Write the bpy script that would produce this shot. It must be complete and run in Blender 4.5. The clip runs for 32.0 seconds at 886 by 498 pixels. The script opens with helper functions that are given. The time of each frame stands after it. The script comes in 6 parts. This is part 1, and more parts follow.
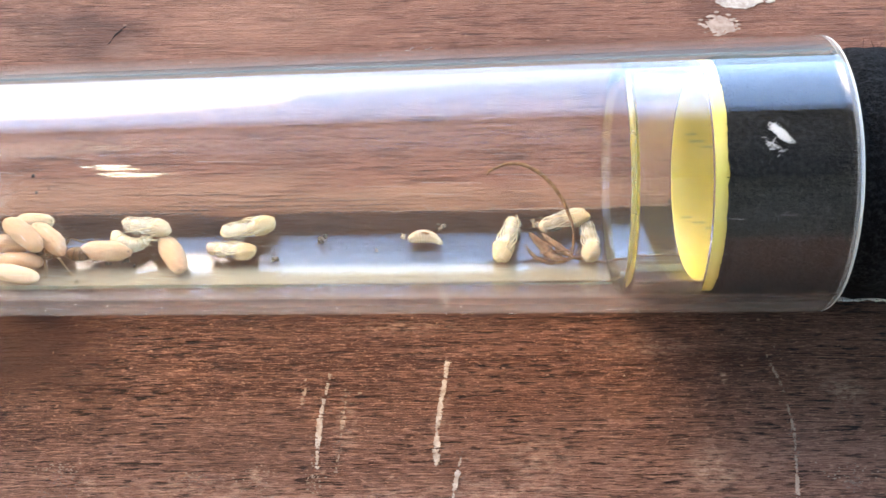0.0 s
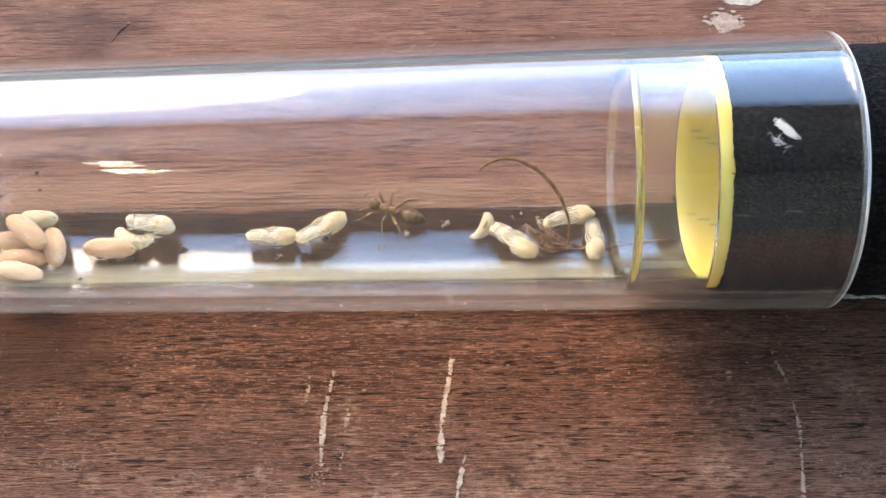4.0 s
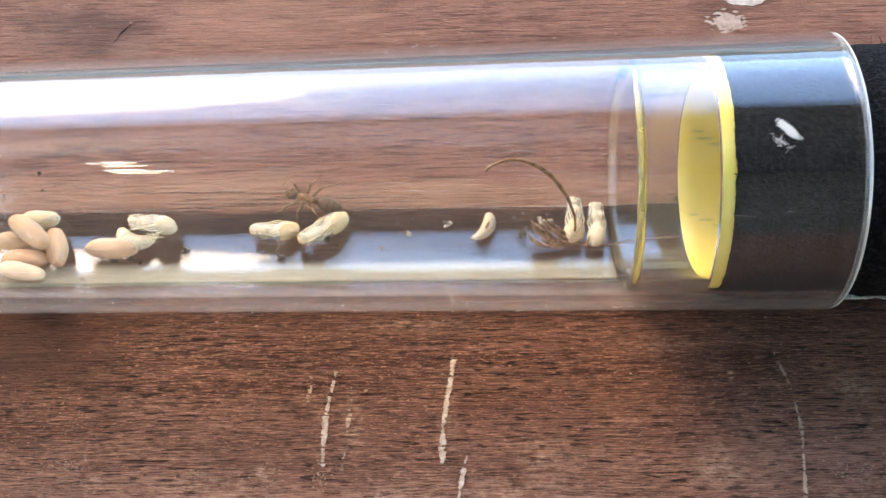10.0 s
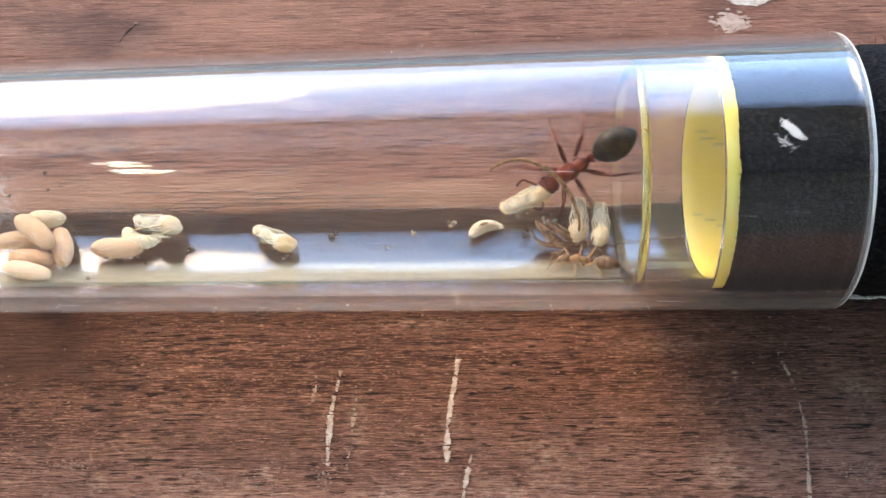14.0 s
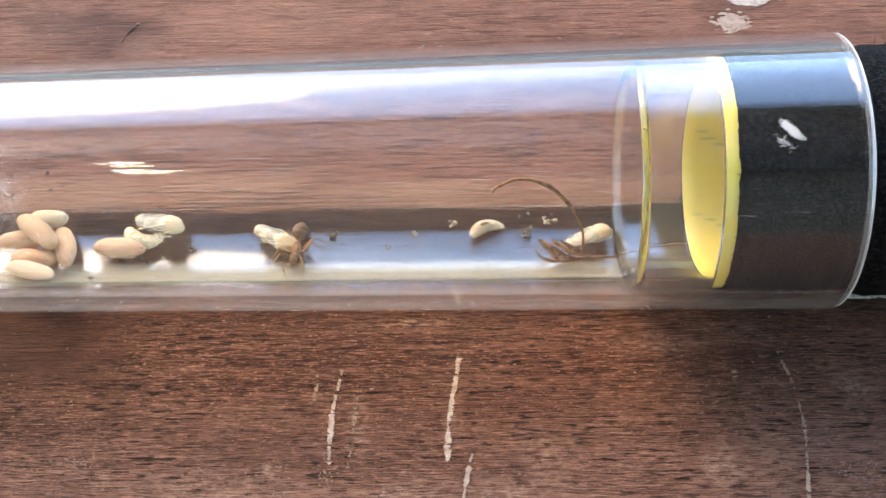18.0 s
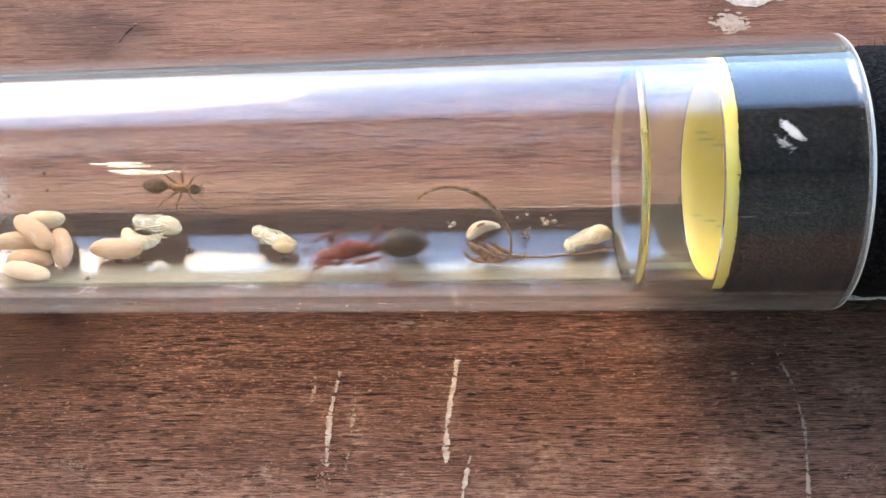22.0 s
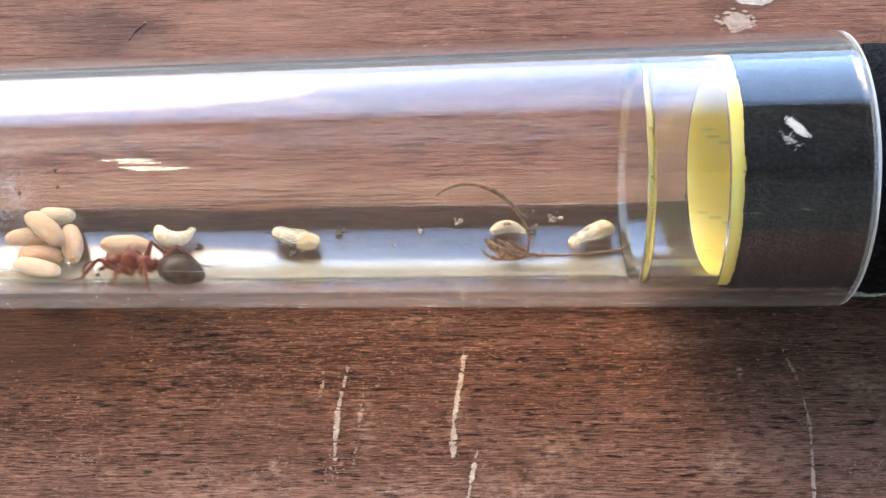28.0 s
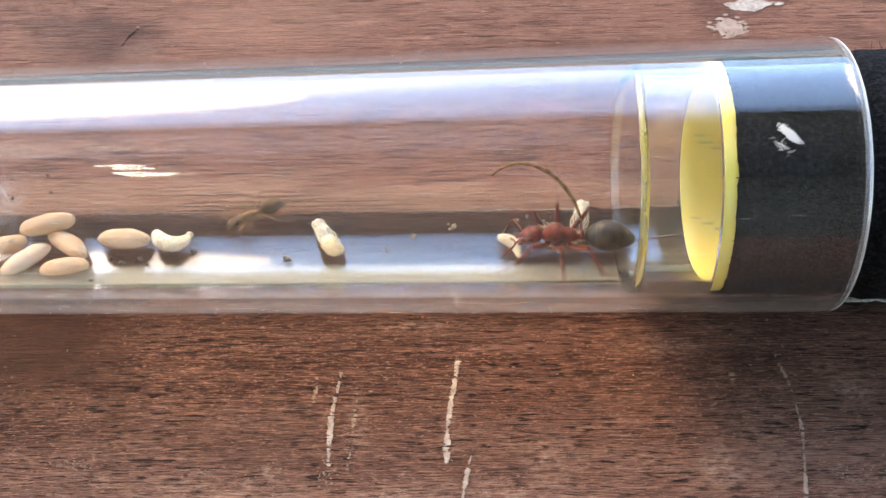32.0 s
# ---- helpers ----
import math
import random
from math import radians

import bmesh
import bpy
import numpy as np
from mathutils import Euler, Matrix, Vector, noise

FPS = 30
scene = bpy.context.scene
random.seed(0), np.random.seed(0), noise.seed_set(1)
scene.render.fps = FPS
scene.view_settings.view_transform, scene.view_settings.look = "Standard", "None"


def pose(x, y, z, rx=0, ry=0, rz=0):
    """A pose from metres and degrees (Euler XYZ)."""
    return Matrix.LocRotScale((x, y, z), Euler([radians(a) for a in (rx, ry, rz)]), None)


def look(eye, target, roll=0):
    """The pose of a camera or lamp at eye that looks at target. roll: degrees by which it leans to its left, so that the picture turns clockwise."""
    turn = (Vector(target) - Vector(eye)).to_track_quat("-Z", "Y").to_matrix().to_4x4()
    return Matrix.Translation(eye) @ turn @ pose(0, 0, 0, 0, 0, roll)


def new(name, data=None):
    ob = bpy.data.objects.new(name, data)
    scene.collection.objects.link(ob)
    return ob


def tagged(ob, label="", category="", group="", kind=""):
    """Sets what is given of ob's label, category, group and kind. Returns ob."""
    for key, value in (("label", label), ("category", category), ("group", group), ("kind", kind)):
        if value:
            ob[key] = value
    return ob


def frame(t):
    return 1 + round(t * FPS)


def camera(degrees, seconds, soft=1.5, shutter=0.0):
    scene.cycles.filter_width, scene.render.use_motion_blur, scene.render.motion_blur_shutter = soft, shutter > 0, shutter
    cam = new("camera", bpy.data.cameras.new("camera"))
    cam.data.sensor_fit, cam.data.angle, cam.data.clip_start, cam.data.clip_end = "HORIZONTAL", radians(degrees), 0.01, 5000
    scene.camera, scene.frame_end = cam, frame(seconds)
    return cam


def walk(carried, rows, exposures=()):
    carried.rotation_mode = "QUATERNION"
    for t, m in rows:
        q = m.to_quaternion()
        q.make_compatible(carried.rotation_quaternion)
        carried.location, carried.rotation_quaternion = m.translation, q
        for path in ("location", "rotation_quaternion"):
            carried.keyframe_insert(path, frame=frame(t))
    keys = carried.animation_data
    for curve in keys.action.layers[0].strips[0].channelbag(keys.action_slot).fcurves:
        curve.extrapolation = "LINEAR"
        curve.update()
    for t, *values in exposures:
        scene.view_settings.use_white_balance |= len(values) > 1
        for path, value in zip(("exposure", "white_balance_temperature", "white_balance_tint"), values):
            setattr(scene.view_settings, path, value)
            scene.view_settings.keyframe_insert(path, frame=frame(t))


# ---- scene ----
cam = camera(43.805, 32.0, soft=1.5, shutter=0.5)
PATH = [
    (0, pose(-0.02549, -0.05120, 0.07203, 35.564, 1.455, 0.157)),
    (0.5, pose(-0.02571, -0.05121, 0.07204, 35.549, 1.410, 0.105)),
    (1, pose(-0.02560, -0.05133, 0.07164, 35.666, 1.488, 0.180)),
    (1.5, pose(-0.02558, -0.05129, 0.07182, 35.517, 1.532, 0.191)),
    (2, pose(-0.02567, -0.05137, 0.07208, 35.561, 1.540, 0.266)),
    (2.5, pose(-0.02577, -0.05147, 0.07214, 35.632, 1.531, 0.228)),
    (3, pose(-0.02568, -0.05142, 0.07201, 35.610, 1.545, 0.260)),
    (3.5, pose(-0.02560, -0.05130, 0.07183, 35.565, 1.585, 0.240)),
    (5.5, pose(-0.02549, -0.05123, 0.07163, 35.586, 1.618, 0.261)),
    (6, pose(-0.02543, -0.05097, 0.07158, 35.504, 1.652, 0.267)),
    (6.5, pose(-0.02545, -0.05112, 0.07160, 35.547, 1.696, 0.283)),
    (7, pose(-0.02562, -0.05117, 0.07189, 35.468, 1.684, 0.287)),
    (7.5, pose(-0.02562, -0.05132, 0.07173, 35.568, 1.717, 0.355)),
    (8, pose(-0.02558, -0.05135, 0.07185, 35.534, 1.743, 0.380)),
    (8.5, pose(-0.02553, -0.05125, 0.07177, 35.618, 1.697, 0.345)),
    (9, pose(-0.02553, -0.05130, 0.07200, 35.605, 1.686, 0.351)),
    (9.5, pose(-0.02552, -0.05109, 0.07183, 35.582, 1.721, 0.313)),
    (10, pose(-0.02550, -0.05125, 0.07174, 35.574, 1.703, 0.351)),
    (10.5, pose(-0.02553, -0.05105, 0.07162, 35.471, 1.705, 0.370)),
    (11, pose(-0.02554, -0.05111, 0.07174, 35.494, 1.703, 0.358)),
    (11.5, pose(-0.02553, -0.05126, 0.07185, 35.562, 1.779, 0.391)),
    (12, pose(-0.02575, -0.05131, 0.07178, 35.591, 1.731, 0.399)),
    (12.5, pose(-0.02557, -0.05138, 0.07160, 35.576, 1.869, 0.458)),
    (13, pose(-0.02578, -0.05127, 0.07160, 35.470, 1.724, 0.438)),
    (13.5, pose(-0.02560, -0.05134, 0.07174, 35.544, 1.847, 0.480)),
    (14, pose(-0.02565, -0.05133, 0.07192, 35.540, 1.787, 0.454)),
    (14.5, pose(-0.02569, -0.05135, 0.07187, 35.611, 1.746, 0.424)),
    (16.5, pose(-0.02576, -0.05115, 0.07184, 35.453, 1.666, 0.412)),
    (17, pose(-0.02550, -0.05124, 0.07173, 35.517, 1.877, 0.464)),
    (17.5, pose(-0.02555, -0.05149, 0.07210, 35.532, 1.854, 0.519)),
    (18, pose(-0.02554, -0.05150, 0.07222, 35.500, 1.882, 0.514)),
    (18.5, pose(-0.02554, -0.05154, 0.07186, 35.597, 1.838, 0.512)),
    (19, pose(-0.02539, -0.05148, 0.07195, 35.638, 1.853, 0.499)),
    (19.5, pose(-0.02564, -0.05139, 0.07229, 35.589, 1.691, 0.407)),
    (20, pose(-0.02563, -0.05158, 0.07228, 35.698, 1.778, 0.455)),
    (20.5, pose(-0.02576, -0.05151, 0.07217, 35.663, 1.712, 0.465)),
    (21, pose(-0.02567, -0.05146, 0.07203, 35.582, 1.755, 0.466)),
    (21.5, pose(-0.02571, -0.05145, 0.07196, 35.606, 1.713, 0.469)),
    (22, pose(-0.02562, -0.05135, 0.07190, 35.596, 1.755, 0.473)),
    (22.5, pose(-0.02563, -0.05155, 0.07220, 35.597, 1.825, 0.507)),
    (23, pose(-0.02584, -0.05141, 0.07217, 35.446, 1.779, 0.604)),
    (23.5, pose(-0.02567, -0.05154, 0.07189, 35.466, 1.954, 0.651)),
    (24, pose(-0.02569, -0.05163, 0.07192, 35.497, 1.997, 0.668)),
    (24.5, pose(-0.02593, -0.05182, 0.07230, 35.503, 1.842, 0.638)),
    (25, pose(-0.02578, -0.05174, 0.07240, 35.525, 1.870, 0.676)),
    (25.5, pose(-0.02573, -0.05177, 0.07228, 35.538, 1.878, 0.694)),
    (27.5, pose(-0.02576, -0.05170, 0.07218, 35.602, 1.892, 0.659)),
    (28, pose(-0.02567, -0.05192, 0.07220, 35.615, 2.001, 0.701)),
    (28.5, pose(-0.02560, -0.05155, 0.07214, 35.528, 1.912, 0.672)),
    (29, pose(-0.02594, -0.05172, 0.07231, 35.479, 1.898, 0.636)),
    (29.5, pose(-0.02592, -0.05151, 0.07200, 35.392, 1.888, 0.659)),
    (30, pose(-0.02557, -0.05168, 0.07188, 35.338, 2.070, 0.775)),
    (30.5, pose(-0.02567, -0.05144, 0.07200, 35.209, 2.008, 0.690)),
    (31, pose(-0.02540, -0.05172, 0.07241, 35.529, 1.886, 0.597)),
    (31.5, pose(-0.02543, -0.05190, 0.07263, 35.800, 1.806, 0.548)),
    (32, pose(-0.02575, -0.05186, 0.07241, 35.780, 1.671, 0.480)),
]
walk(cam, PATH, exposures=[(0, 2.175, 7850, 11), (2.2, 2.175, 7850, 11), (2.9, 2.015, 7850, 11), (32, 2.015, 7850, 11)])

# ---- world, sun ----
SUN_WAY = Vector((-0.44, 0.70, 0.57)).normalized()      # towards the sun
world = bpy.data.worlds.new("sky")
scene.world = world
world.use_nodes = True
wt = world.node_tree
sky = wt.nodes.new("ShaderNodeTexSky")
sky.sky_type = "NISHITA"
sky.sun_disc = False
sky.sun_elevation = math.asin(SUN_WAY.z)
sky.sun_rotation = math.atan2(SUN_WAY.x, SUN_WAY.y)
sky.air_density, sky.dust_density, sky.ozone_density = 1.2, 0.35, 5.0
wt.nodes["Background"].inputs["Strength"].default_value = 0.37
wt.links.new(sky.outputs["Color"], wt.nodes["Background"].inputs["Color"])
sun_data = bpy.data.lights.new("sun", "SUN")
sun_data.energy, sun_data.angle, sun_data.color = 0.62, radians(31), (1.0, 0.76, 0.42)
sun = new("sun", sun_data)
sun.matrix_world = look((SUN_WAY * 5)[:], (0, 0, 0))

# ---- helpers of this scene; lengths inside them are in millimetres ----
MM = 0.001


def mesh_of(bm, name, smooth=True):
    for v in bm.verts:
        v.co *= MM
    bmesh.ops.recalc_face_normals(bm, faces=bm.faces)
    me = bpy.data.meshes.new(name)
    bm.to_mesh(me)
    bm.free()
    for p in me.polygons:
        p.use_smooth = smooth
    if smooth:
        me.set_sharp_from_angle(angle=radians(40))
    return me


def part(name, bm, material, parent=None, label="", smooth=True):
    ob = new(name, mesh_of(bm, name, smooth))
    ob.data.materials.append(material)
    ob.parent = parent
    if label:
        ob["label"] = label
    return ob


def lathe(bm, rows, seg=24, ry=1.0, rz=1.0, at=(0, 0, 0), turn=None):
    """Rings round the x axis: rows of (x, radius) or (x, radius, dy, dz)."""
    rings = []
    m = (turn or Matrix.Identity(4))
    for row in rows:
        x, r = row[0], row[1]
        dy, dz = (row[2], row[3]) if len(row) > 2 else (0, 0)
        ring = []
        for k in range(seg):
            a = 2 * math.pi * k / seg
            p = m @ Vector((x, dy + r * ry * math.cos(a), dz + r * rz * math.sin(a)))
            ring.append(bm.verts.new(p + Vector(at)))
        rings.append(ring)
    for a, b in zip(rings, rings[1:]):
        for k in range(seg):
            bm.faces.new((a[k], a[(k + 1) % seg], b[(k + 1) % seg], b[k]))
    return rings


def closed(bm, rows, seg=24, **kw):
    rings = lathe(bm, rows, seg, **kw)
    bm.faces.new(rings[0])
    bm.faces.new(rings[-1])
    return rings


def looped(bm, rows, seg=64, **kw):
    """A ring-shaped body: the profile's last row joins its first."""
    rings = lathe(bm, rows, seg, **kw)
    a, b = rings[-1], rings[0]
    for k in range(seg):
        bm.faces.new((a[k], a[(k + 1) % seg], b[(k + 1) % seg], b[k]))
    return rings


def egg(length, width, n=12, blunt=0.5, x0=None):
    """Profile of an egg along x; blunt shifts its widest place."""
    rows = []
    for i in range(n + 1):
        th = math.pi * i / n
        x = -math.cos(th) / 2
        r = (math.sin(th) ** 0.82) * (1 + (blunt - 0.5) * 1.2 * x)
        rows.append((x * length if x0 is None else x0 + (x + 0.5) * length, max(r * width / 2, 0.02)))
    return rows


def hose(bm, points, radii, seg=8):
    """A tapered tube along points."""
    pts = [Vector(p) for p in points]
    rings = []
    side = None
    for i, p in enumerate(pts):
        way = (pts[min(i + 1, len(pts) - 1)] - pts[max(i - 1, 0)]).normalized()
        if side is None:
            side = way.cross(Vector((0.3, 0.5, 0.8))).normalized()
        side = (side - way * side.dot(way)).normalized()
        other = way.cross(side)
        r = radii[i] if isinstance(radii, (list, tuple)) else radii
        rings.append([bm.verts.new(p + (side * math.cos(2 * math.pi * k / seg) + other * math.sin(2 * math.pi * k / seg)) * r) for k in range(seg)])
    for a, b in zip(rings, rings[1:]):
        for k in range(seg):
            bm.faces.new((a[k], a[(k + 1) % seg], b[(k + 1) % seg], b[k]))
    bm.faces.new(rings[0])
    bm.faces.new(rings[-1])


def curve_points(points, n=6):
    """A smooth line through points."""
    P = [Vector(p) for p in points]
    out = []
    for i in range(len(P) - 1):
        a, b = P[max(i - 1, 0)], P[i]
        c, d = P[i + 1], P[min(i + 2, len(P) - 1)]
        for k in range(n):
            u = k / n
            out.append(0.5 * ((2 * b) + (c - a) * u + (2 * a - 5 * b + 4 * c - d) * u * u + (3 * b - a - 3 * c + d) * u ** 3))
    out.append(P[-1])
    return out


def rough(bm, size, strength, seed=0):
    """Uneven surface: push the corners about by noise."""
    off = Vector((seed * 7.3, seed * 3.1, seed * 5.7))
    for v in bm.verts:
        v.co += strength * noise.noise_vector(v.co / size + off)


# the tube: its axis lies along x above the gap between two planks, its open end at x = 0
AXIS_Z = 9.2


def outer_r(x):
    return 10.0 + 0.0123 * x


def axis_z(x):
    return AXIS_Z + 0.0123 * x


WALL = 1.1


def inside(x, a, heading=0.0, lift=0.0, pitch=0.0, roll=0.0):
    """A pose on the tube's inner wall: x along it, a degrees up the wall from its lowest line (positive towards +y),
    heading within the wall (0 along +x, 90 up the wall), lift off the wall towards the axis."""
    r = outer_r(x) - WALL - lift
    ra = radians(a)
    up = Vector((0, -math.sin(ra), math.cos(ra)))
    side = Vector((0, math.cos(ra), math.sin(ra)))
    fwd = Vector((math.cos(radians(heading)), 0, 0)) + side * math.sin(radians(heading))
    left = up.cross(fwd)
    place = Vector((x, r * math.sin(ra), axis_z(x) - r * math.cos(ra))) * MM
    m = Matrix((fwd, left, up)).transposed().to_4x4()
    return Matrix.Translation(place) @ m @ pose(0, 0, 0, roll, -pitch, 0)


# ---- materials ----
def material(name, colour=(0.5, 0.5, 0.5), rough_=0.5, **inputs):
    mat = bpy.data.materials.new(name)
    mat.use_nodes = True
    b = mat.node_tree.nodes["Principled BSDF"]
    b.inputs["Base Color"].default_value = (*colour, 1)
    b.inputs["Roughness"].default_value = rough_
    for key, value in inputs.items():
        b.inputs[key.replace("_", " ")].default_value = value
    return mat, mat.node_tree, b


def node(nt, kind, **settings):
    n = nt.nodes.new(kind)
    for key, value in settings.items():
        n.inputs[key].default_value = value
    return n


def coords(nt, scale, rotation=(0, 0, 0)):
    """Object coordinates in millimetres times scale."""
    tc = nt.nodes.new("ShaderNodeTexCoord")
    mp = nt.nodes.new("ShaderNodeMapping")
    mp.inputs["Scale"].default_value = [s * 1000 for s in scale]
    mp.inputs["Rotation"].default_value = rotation
    nt.links.new(tc.outputs["Object"], mp.inputs["Vector"])
    return mp.outputs["Vector"]


def noise_tex(nt, vec, scale, detail=4.0, rough_=0.55, distort=0.0):
    n = node(nt, "ShaderNodeTexNoise", Scale=scale, Detail=detail, Roughness=rough_, Distortion=distort)
    nt.links.new(vec, n.inputs["Vector"])
    return n.outputs["Fac"]


def ramp(nt, fac, stops):
    r = nt.nodes.new("ShaderNodeValToRGB")
    el = r.color_ramp.elements
    while len(el) < len(stops):
        el.new(0.5)
    for e, (p, c) in zip(el, stops):
        e.position = p
        e.color = (*c, 1) if len(c) == 3 else c
    nt.links.new(fac, r.inputs["Fac"])
    return r.outputs["Color"]


def mix(nt, fac, a, b, mode="MIX"):
    m = nt.nodes.new("ShaderNodeMix")
    m.data_type, m.blend_type = "RGBA", mode
    for value, sock in ((fac, m.inputs[0]), (a, m.inputs[6]), (b, m.inputs[7])):
        if hasattr(value, "is_linked"):
            nt.links.new(value, sock)
        elif isinstance(value, tuple):
            sock.default_value = (*value, 1)
        else:
            sock.default_value = value
    return m.outputs[2]


def math_node(nt, op, a, b):
    m = nt.nodes.new("ShaderNodeMath")
    m.operation = op
    for value, sock in ((a, m.inputs[0]), (b, m.inputs[1])):
        if hasattr(value, "is_linked"):
            nt.links.new(value, sock)
        else:
            sock.default_value = value
    return m.outputs[0]


def bump(nt, shader, height, strength=0.3, distance=0.0002):
    b = node(nt, "ShaderNodeBump", Strength=strength, Distance=distance)
    nt.links.new(height, b.inputs["Height"])
    nt.links.new(b.outputs["Normal"], shader.inputs["Normal"])
    return b


def grey(v):
    return (v, v, v)


def wood_material(name, dashes, light, oval_at, oval_size, oval_dark=1.0, smears=(), fine_amount=1.0, long=1.0, patches=(), edge=None, tone=(1.20, 0.905, 0.735)):
    """Weathered board: dashes sets how much its dark pores show, light how bleached it is."""
    mat, nt, b = material(name, rough_=0.55)
    b.inputs["Specular IOR Level"].default_value = 0.14
    turn = (0, 0, 0.022)
    wide = noise_tex(nt, coords(nt, (0.010, 0.13, 0.1)), 1.0, 5, 0.6, 0.3)
    bands = noise_tex(nt, coords(nt, (0.022, 0.75, 0.6), turn), 1.0, 5, 0.65, 0.25)
    fibre = noise_tex(nt, coords(nt, (0.085, 2.6, 2.0), turn), 1.0, 7, 0.72, 0.2)
    fine = noise_tex(nt, coords(nt, (0.62 * long, 9.5, 8.0), turn), 1.0, 5, 0.72, 0.12)
    speckle = noise_tex(nt, coords(nt, (2.2 * long, 7.5, 6.0), turn), 1.0, 3, 0.7, 0.1)
    zone = noise_tex(nt, coords(nt, (0.030, 0.06, 0.05)), 1.0, 3, 0.5, 0.3)
    patchy = noise_tex(nt, coords(nt, (0.09, 0.20, 0.2)), 1.0, 4, 0.6, 0.4)
    many = ramp(nt, noise_tex(nt, coords(nt, (0.05, 0.22, 0.2)), 1.0, 4, 0.6, 0.3), [(0.34, grey(0.3)), (0.56, grey(1))])
    pores = ramp(nt, noise_tex(nt, coords(nt, (0.50 * long, 4.8, 4.0), turn), 1.0, 3, 0.55, 0.15), [(0.375, grey(1)), (0.425, grey(0))])
    if edge:
        # coarser open grain along the board's edge
        side = nt.nodes.new("ShaderNodeSeparateXYZ")
        nt.links.new(coords(nt, (1, 1, 1)), side.inputs[0])
        near = math_node(nt, "ADD", math_node(nt, "MULTIPLY", side.outputs["Y"], 0.1), math_node(nt, "MULTIPLY", patchy, 0.6))
        coarse = ramp(nt, noise_tex(nt, coords(nt, (0.30, 3.2, 3.0), turn), 1.0, 4, 0.6, 0.2), [(0.40, grey(1)), (0.47, grey(0))])
        edge_shade = ramp(nt, math_node(nt, "ADD", near, 1.0), [(edge, grey(0)), (edge + 0.35, grey(1))])
        pores = mix(nt, ramp(nt, math_node(nt, "ADD", near, 1.0), [(edge, grey(0)), (edge + 0.35, grey(1))]), pores, math_node(nt, "MAXIMUM", coarse, pores))
    pores = math_node(nt, "MULTIPLY", pores, many)
    short = ramp(nt, noise_tex(nt, coords(nt, (1.0 * long, 9.5, 7.0), turn), 1.0, 3, 0.6, 0.2), [(0.38, grey(1)), (0.43, grey(0))])
    col = ramp(nt, wide, [(0.30, (0.088, 0.041, 0.031)), (0.5, (0.140, 0.072, 0.057)), (0.70, (0.205, 0.118, 0.097))])
    col = mix(nt, ramp(nt, bands, [(0.38, grey(0.55)), (0.56, grey(0))]), col, (0.068, 0.026, 0.017))
    col = mix(nt, ramp(nt, bands, [(0.50, grey(0)), (0.68, grey(0.45))]), col, (0.27, 0.155, 0.122))
    col = mix(nt, ramp(nt, fibre, [(0.36, grey(0)), (0.58, grey(1))]), mix(nt, 0.55, col, (0.040, 0.015, 0.010)), col)
    col = mix(nt, math_node(nt, "MULTIPLY", ramp(nt, fine, [(0.52, grey(0)), (0.61, grey(1))]), 0.72 * fine_amount), col, (0.36, 0.215, 0.165))
    col = mix(nt, math_node(nt, "MULTIPLY", ramp(nt, fine, [(0.37, grey(1)), (0.455, grey(0))]), 0.68 * fine_amount), col, (0.040, 0.016, 0.011))
    col = mix(nt, math_node(nt, "MULTIPLY", ramp(nt, speckle, [(0.57, grey(0)), (0.67, grey(1))]), 0.72 * fine_amount), col, (0.50, 0.32, 0.25))
    col = mix(nt, ramp(nt, zone, [(0.42, grey(0)), (0.72, grey(0.35))]), col, (0.27, 0.135, 0.095))
    col = mix(nt, light, col, (0.44, 0.225, 0.165))
    col = mix(nt, ramp(nt, patchy, [(0.32, grey(0.45)), (0.48, grey(0))]), col, (0.055, 0.020, 0.012))
    if edge:
        # the tube's shade beside the gap, put into the board's colour
        col = mix(nt, math_node(nt, "MULTIPLY", edge_shade, 0.58), col, (0.075, 0.034, 0.024))
    # pale dusty wear plus painted-in brighter light on the front board, away from the gap
    sep = nt.nodes.new("ShaderNodeSeparateXYZ")
    nt.links.new(coords(nt, (1, 1, 1)), sep.inputs[0])
    worn_light_noise = noise_tex(nt, coords(nt, (0.05, 0.30, 0.2)), 1.0, 6, 0.65, 0.4)
    worn_light = math_node(nt, "ADD", math_node(nt, "MULTIPLY", sep.outputs["Y"], -0.02), math_node(nt, "MULTIPLY", worn_light_noise, 0.55))
    worn_light = math_node(nt, "MULTIPLY", ramp(nt, worn_light, [(0.51, grey(0)), (0.76, grey(0.70))]), ramp(nt, fine, [(0.36, grey(0.35)), (0.60, grey(1))]))
    col = mix(nt, worn_light, col, (0.40, 0.255, 0.200))
    col = mix(nt, math_node(nt, "MULTIPLY", pores, 0.95 * dashes), col, (0.014, 0.006, 0.004))
    col = mix(nt, math_node(nt, "MULTIPLY", short, 0.6 * dashes), col, (0.018, 0.008, 0.005))
    # one darker oval area with an uneven outline
    tc = nt.nodes.new("ShaderNodeTexCoord")
    sub = nt.nodes.new("ShaderNodeVectorMath")
    sub.operation = "SUBTRACT"
    nt.links.new(tc.outputs["Object"], sub.inputs[0])
    sub.inputs[1].default_value = (oval_at[0] * MM, oval_at[1] * MM, 0)
    scl = nt.nodes.new("ShaderNodeVectorMath")
    scl.operation = "MULTIPLY"
    nt.links.new(sub.outputs[0], scl.inputs[0])
    scl.inputs[1].default_value = (1000 / oval_size[0], 1000 / oval_size[1], 0)
    ln = nt.nodes.new("ShaderNodeVectorMath")
    ln.operation = "LENGTH"
    nt.links.new(scl.outputs[0], ln.inputs[0])
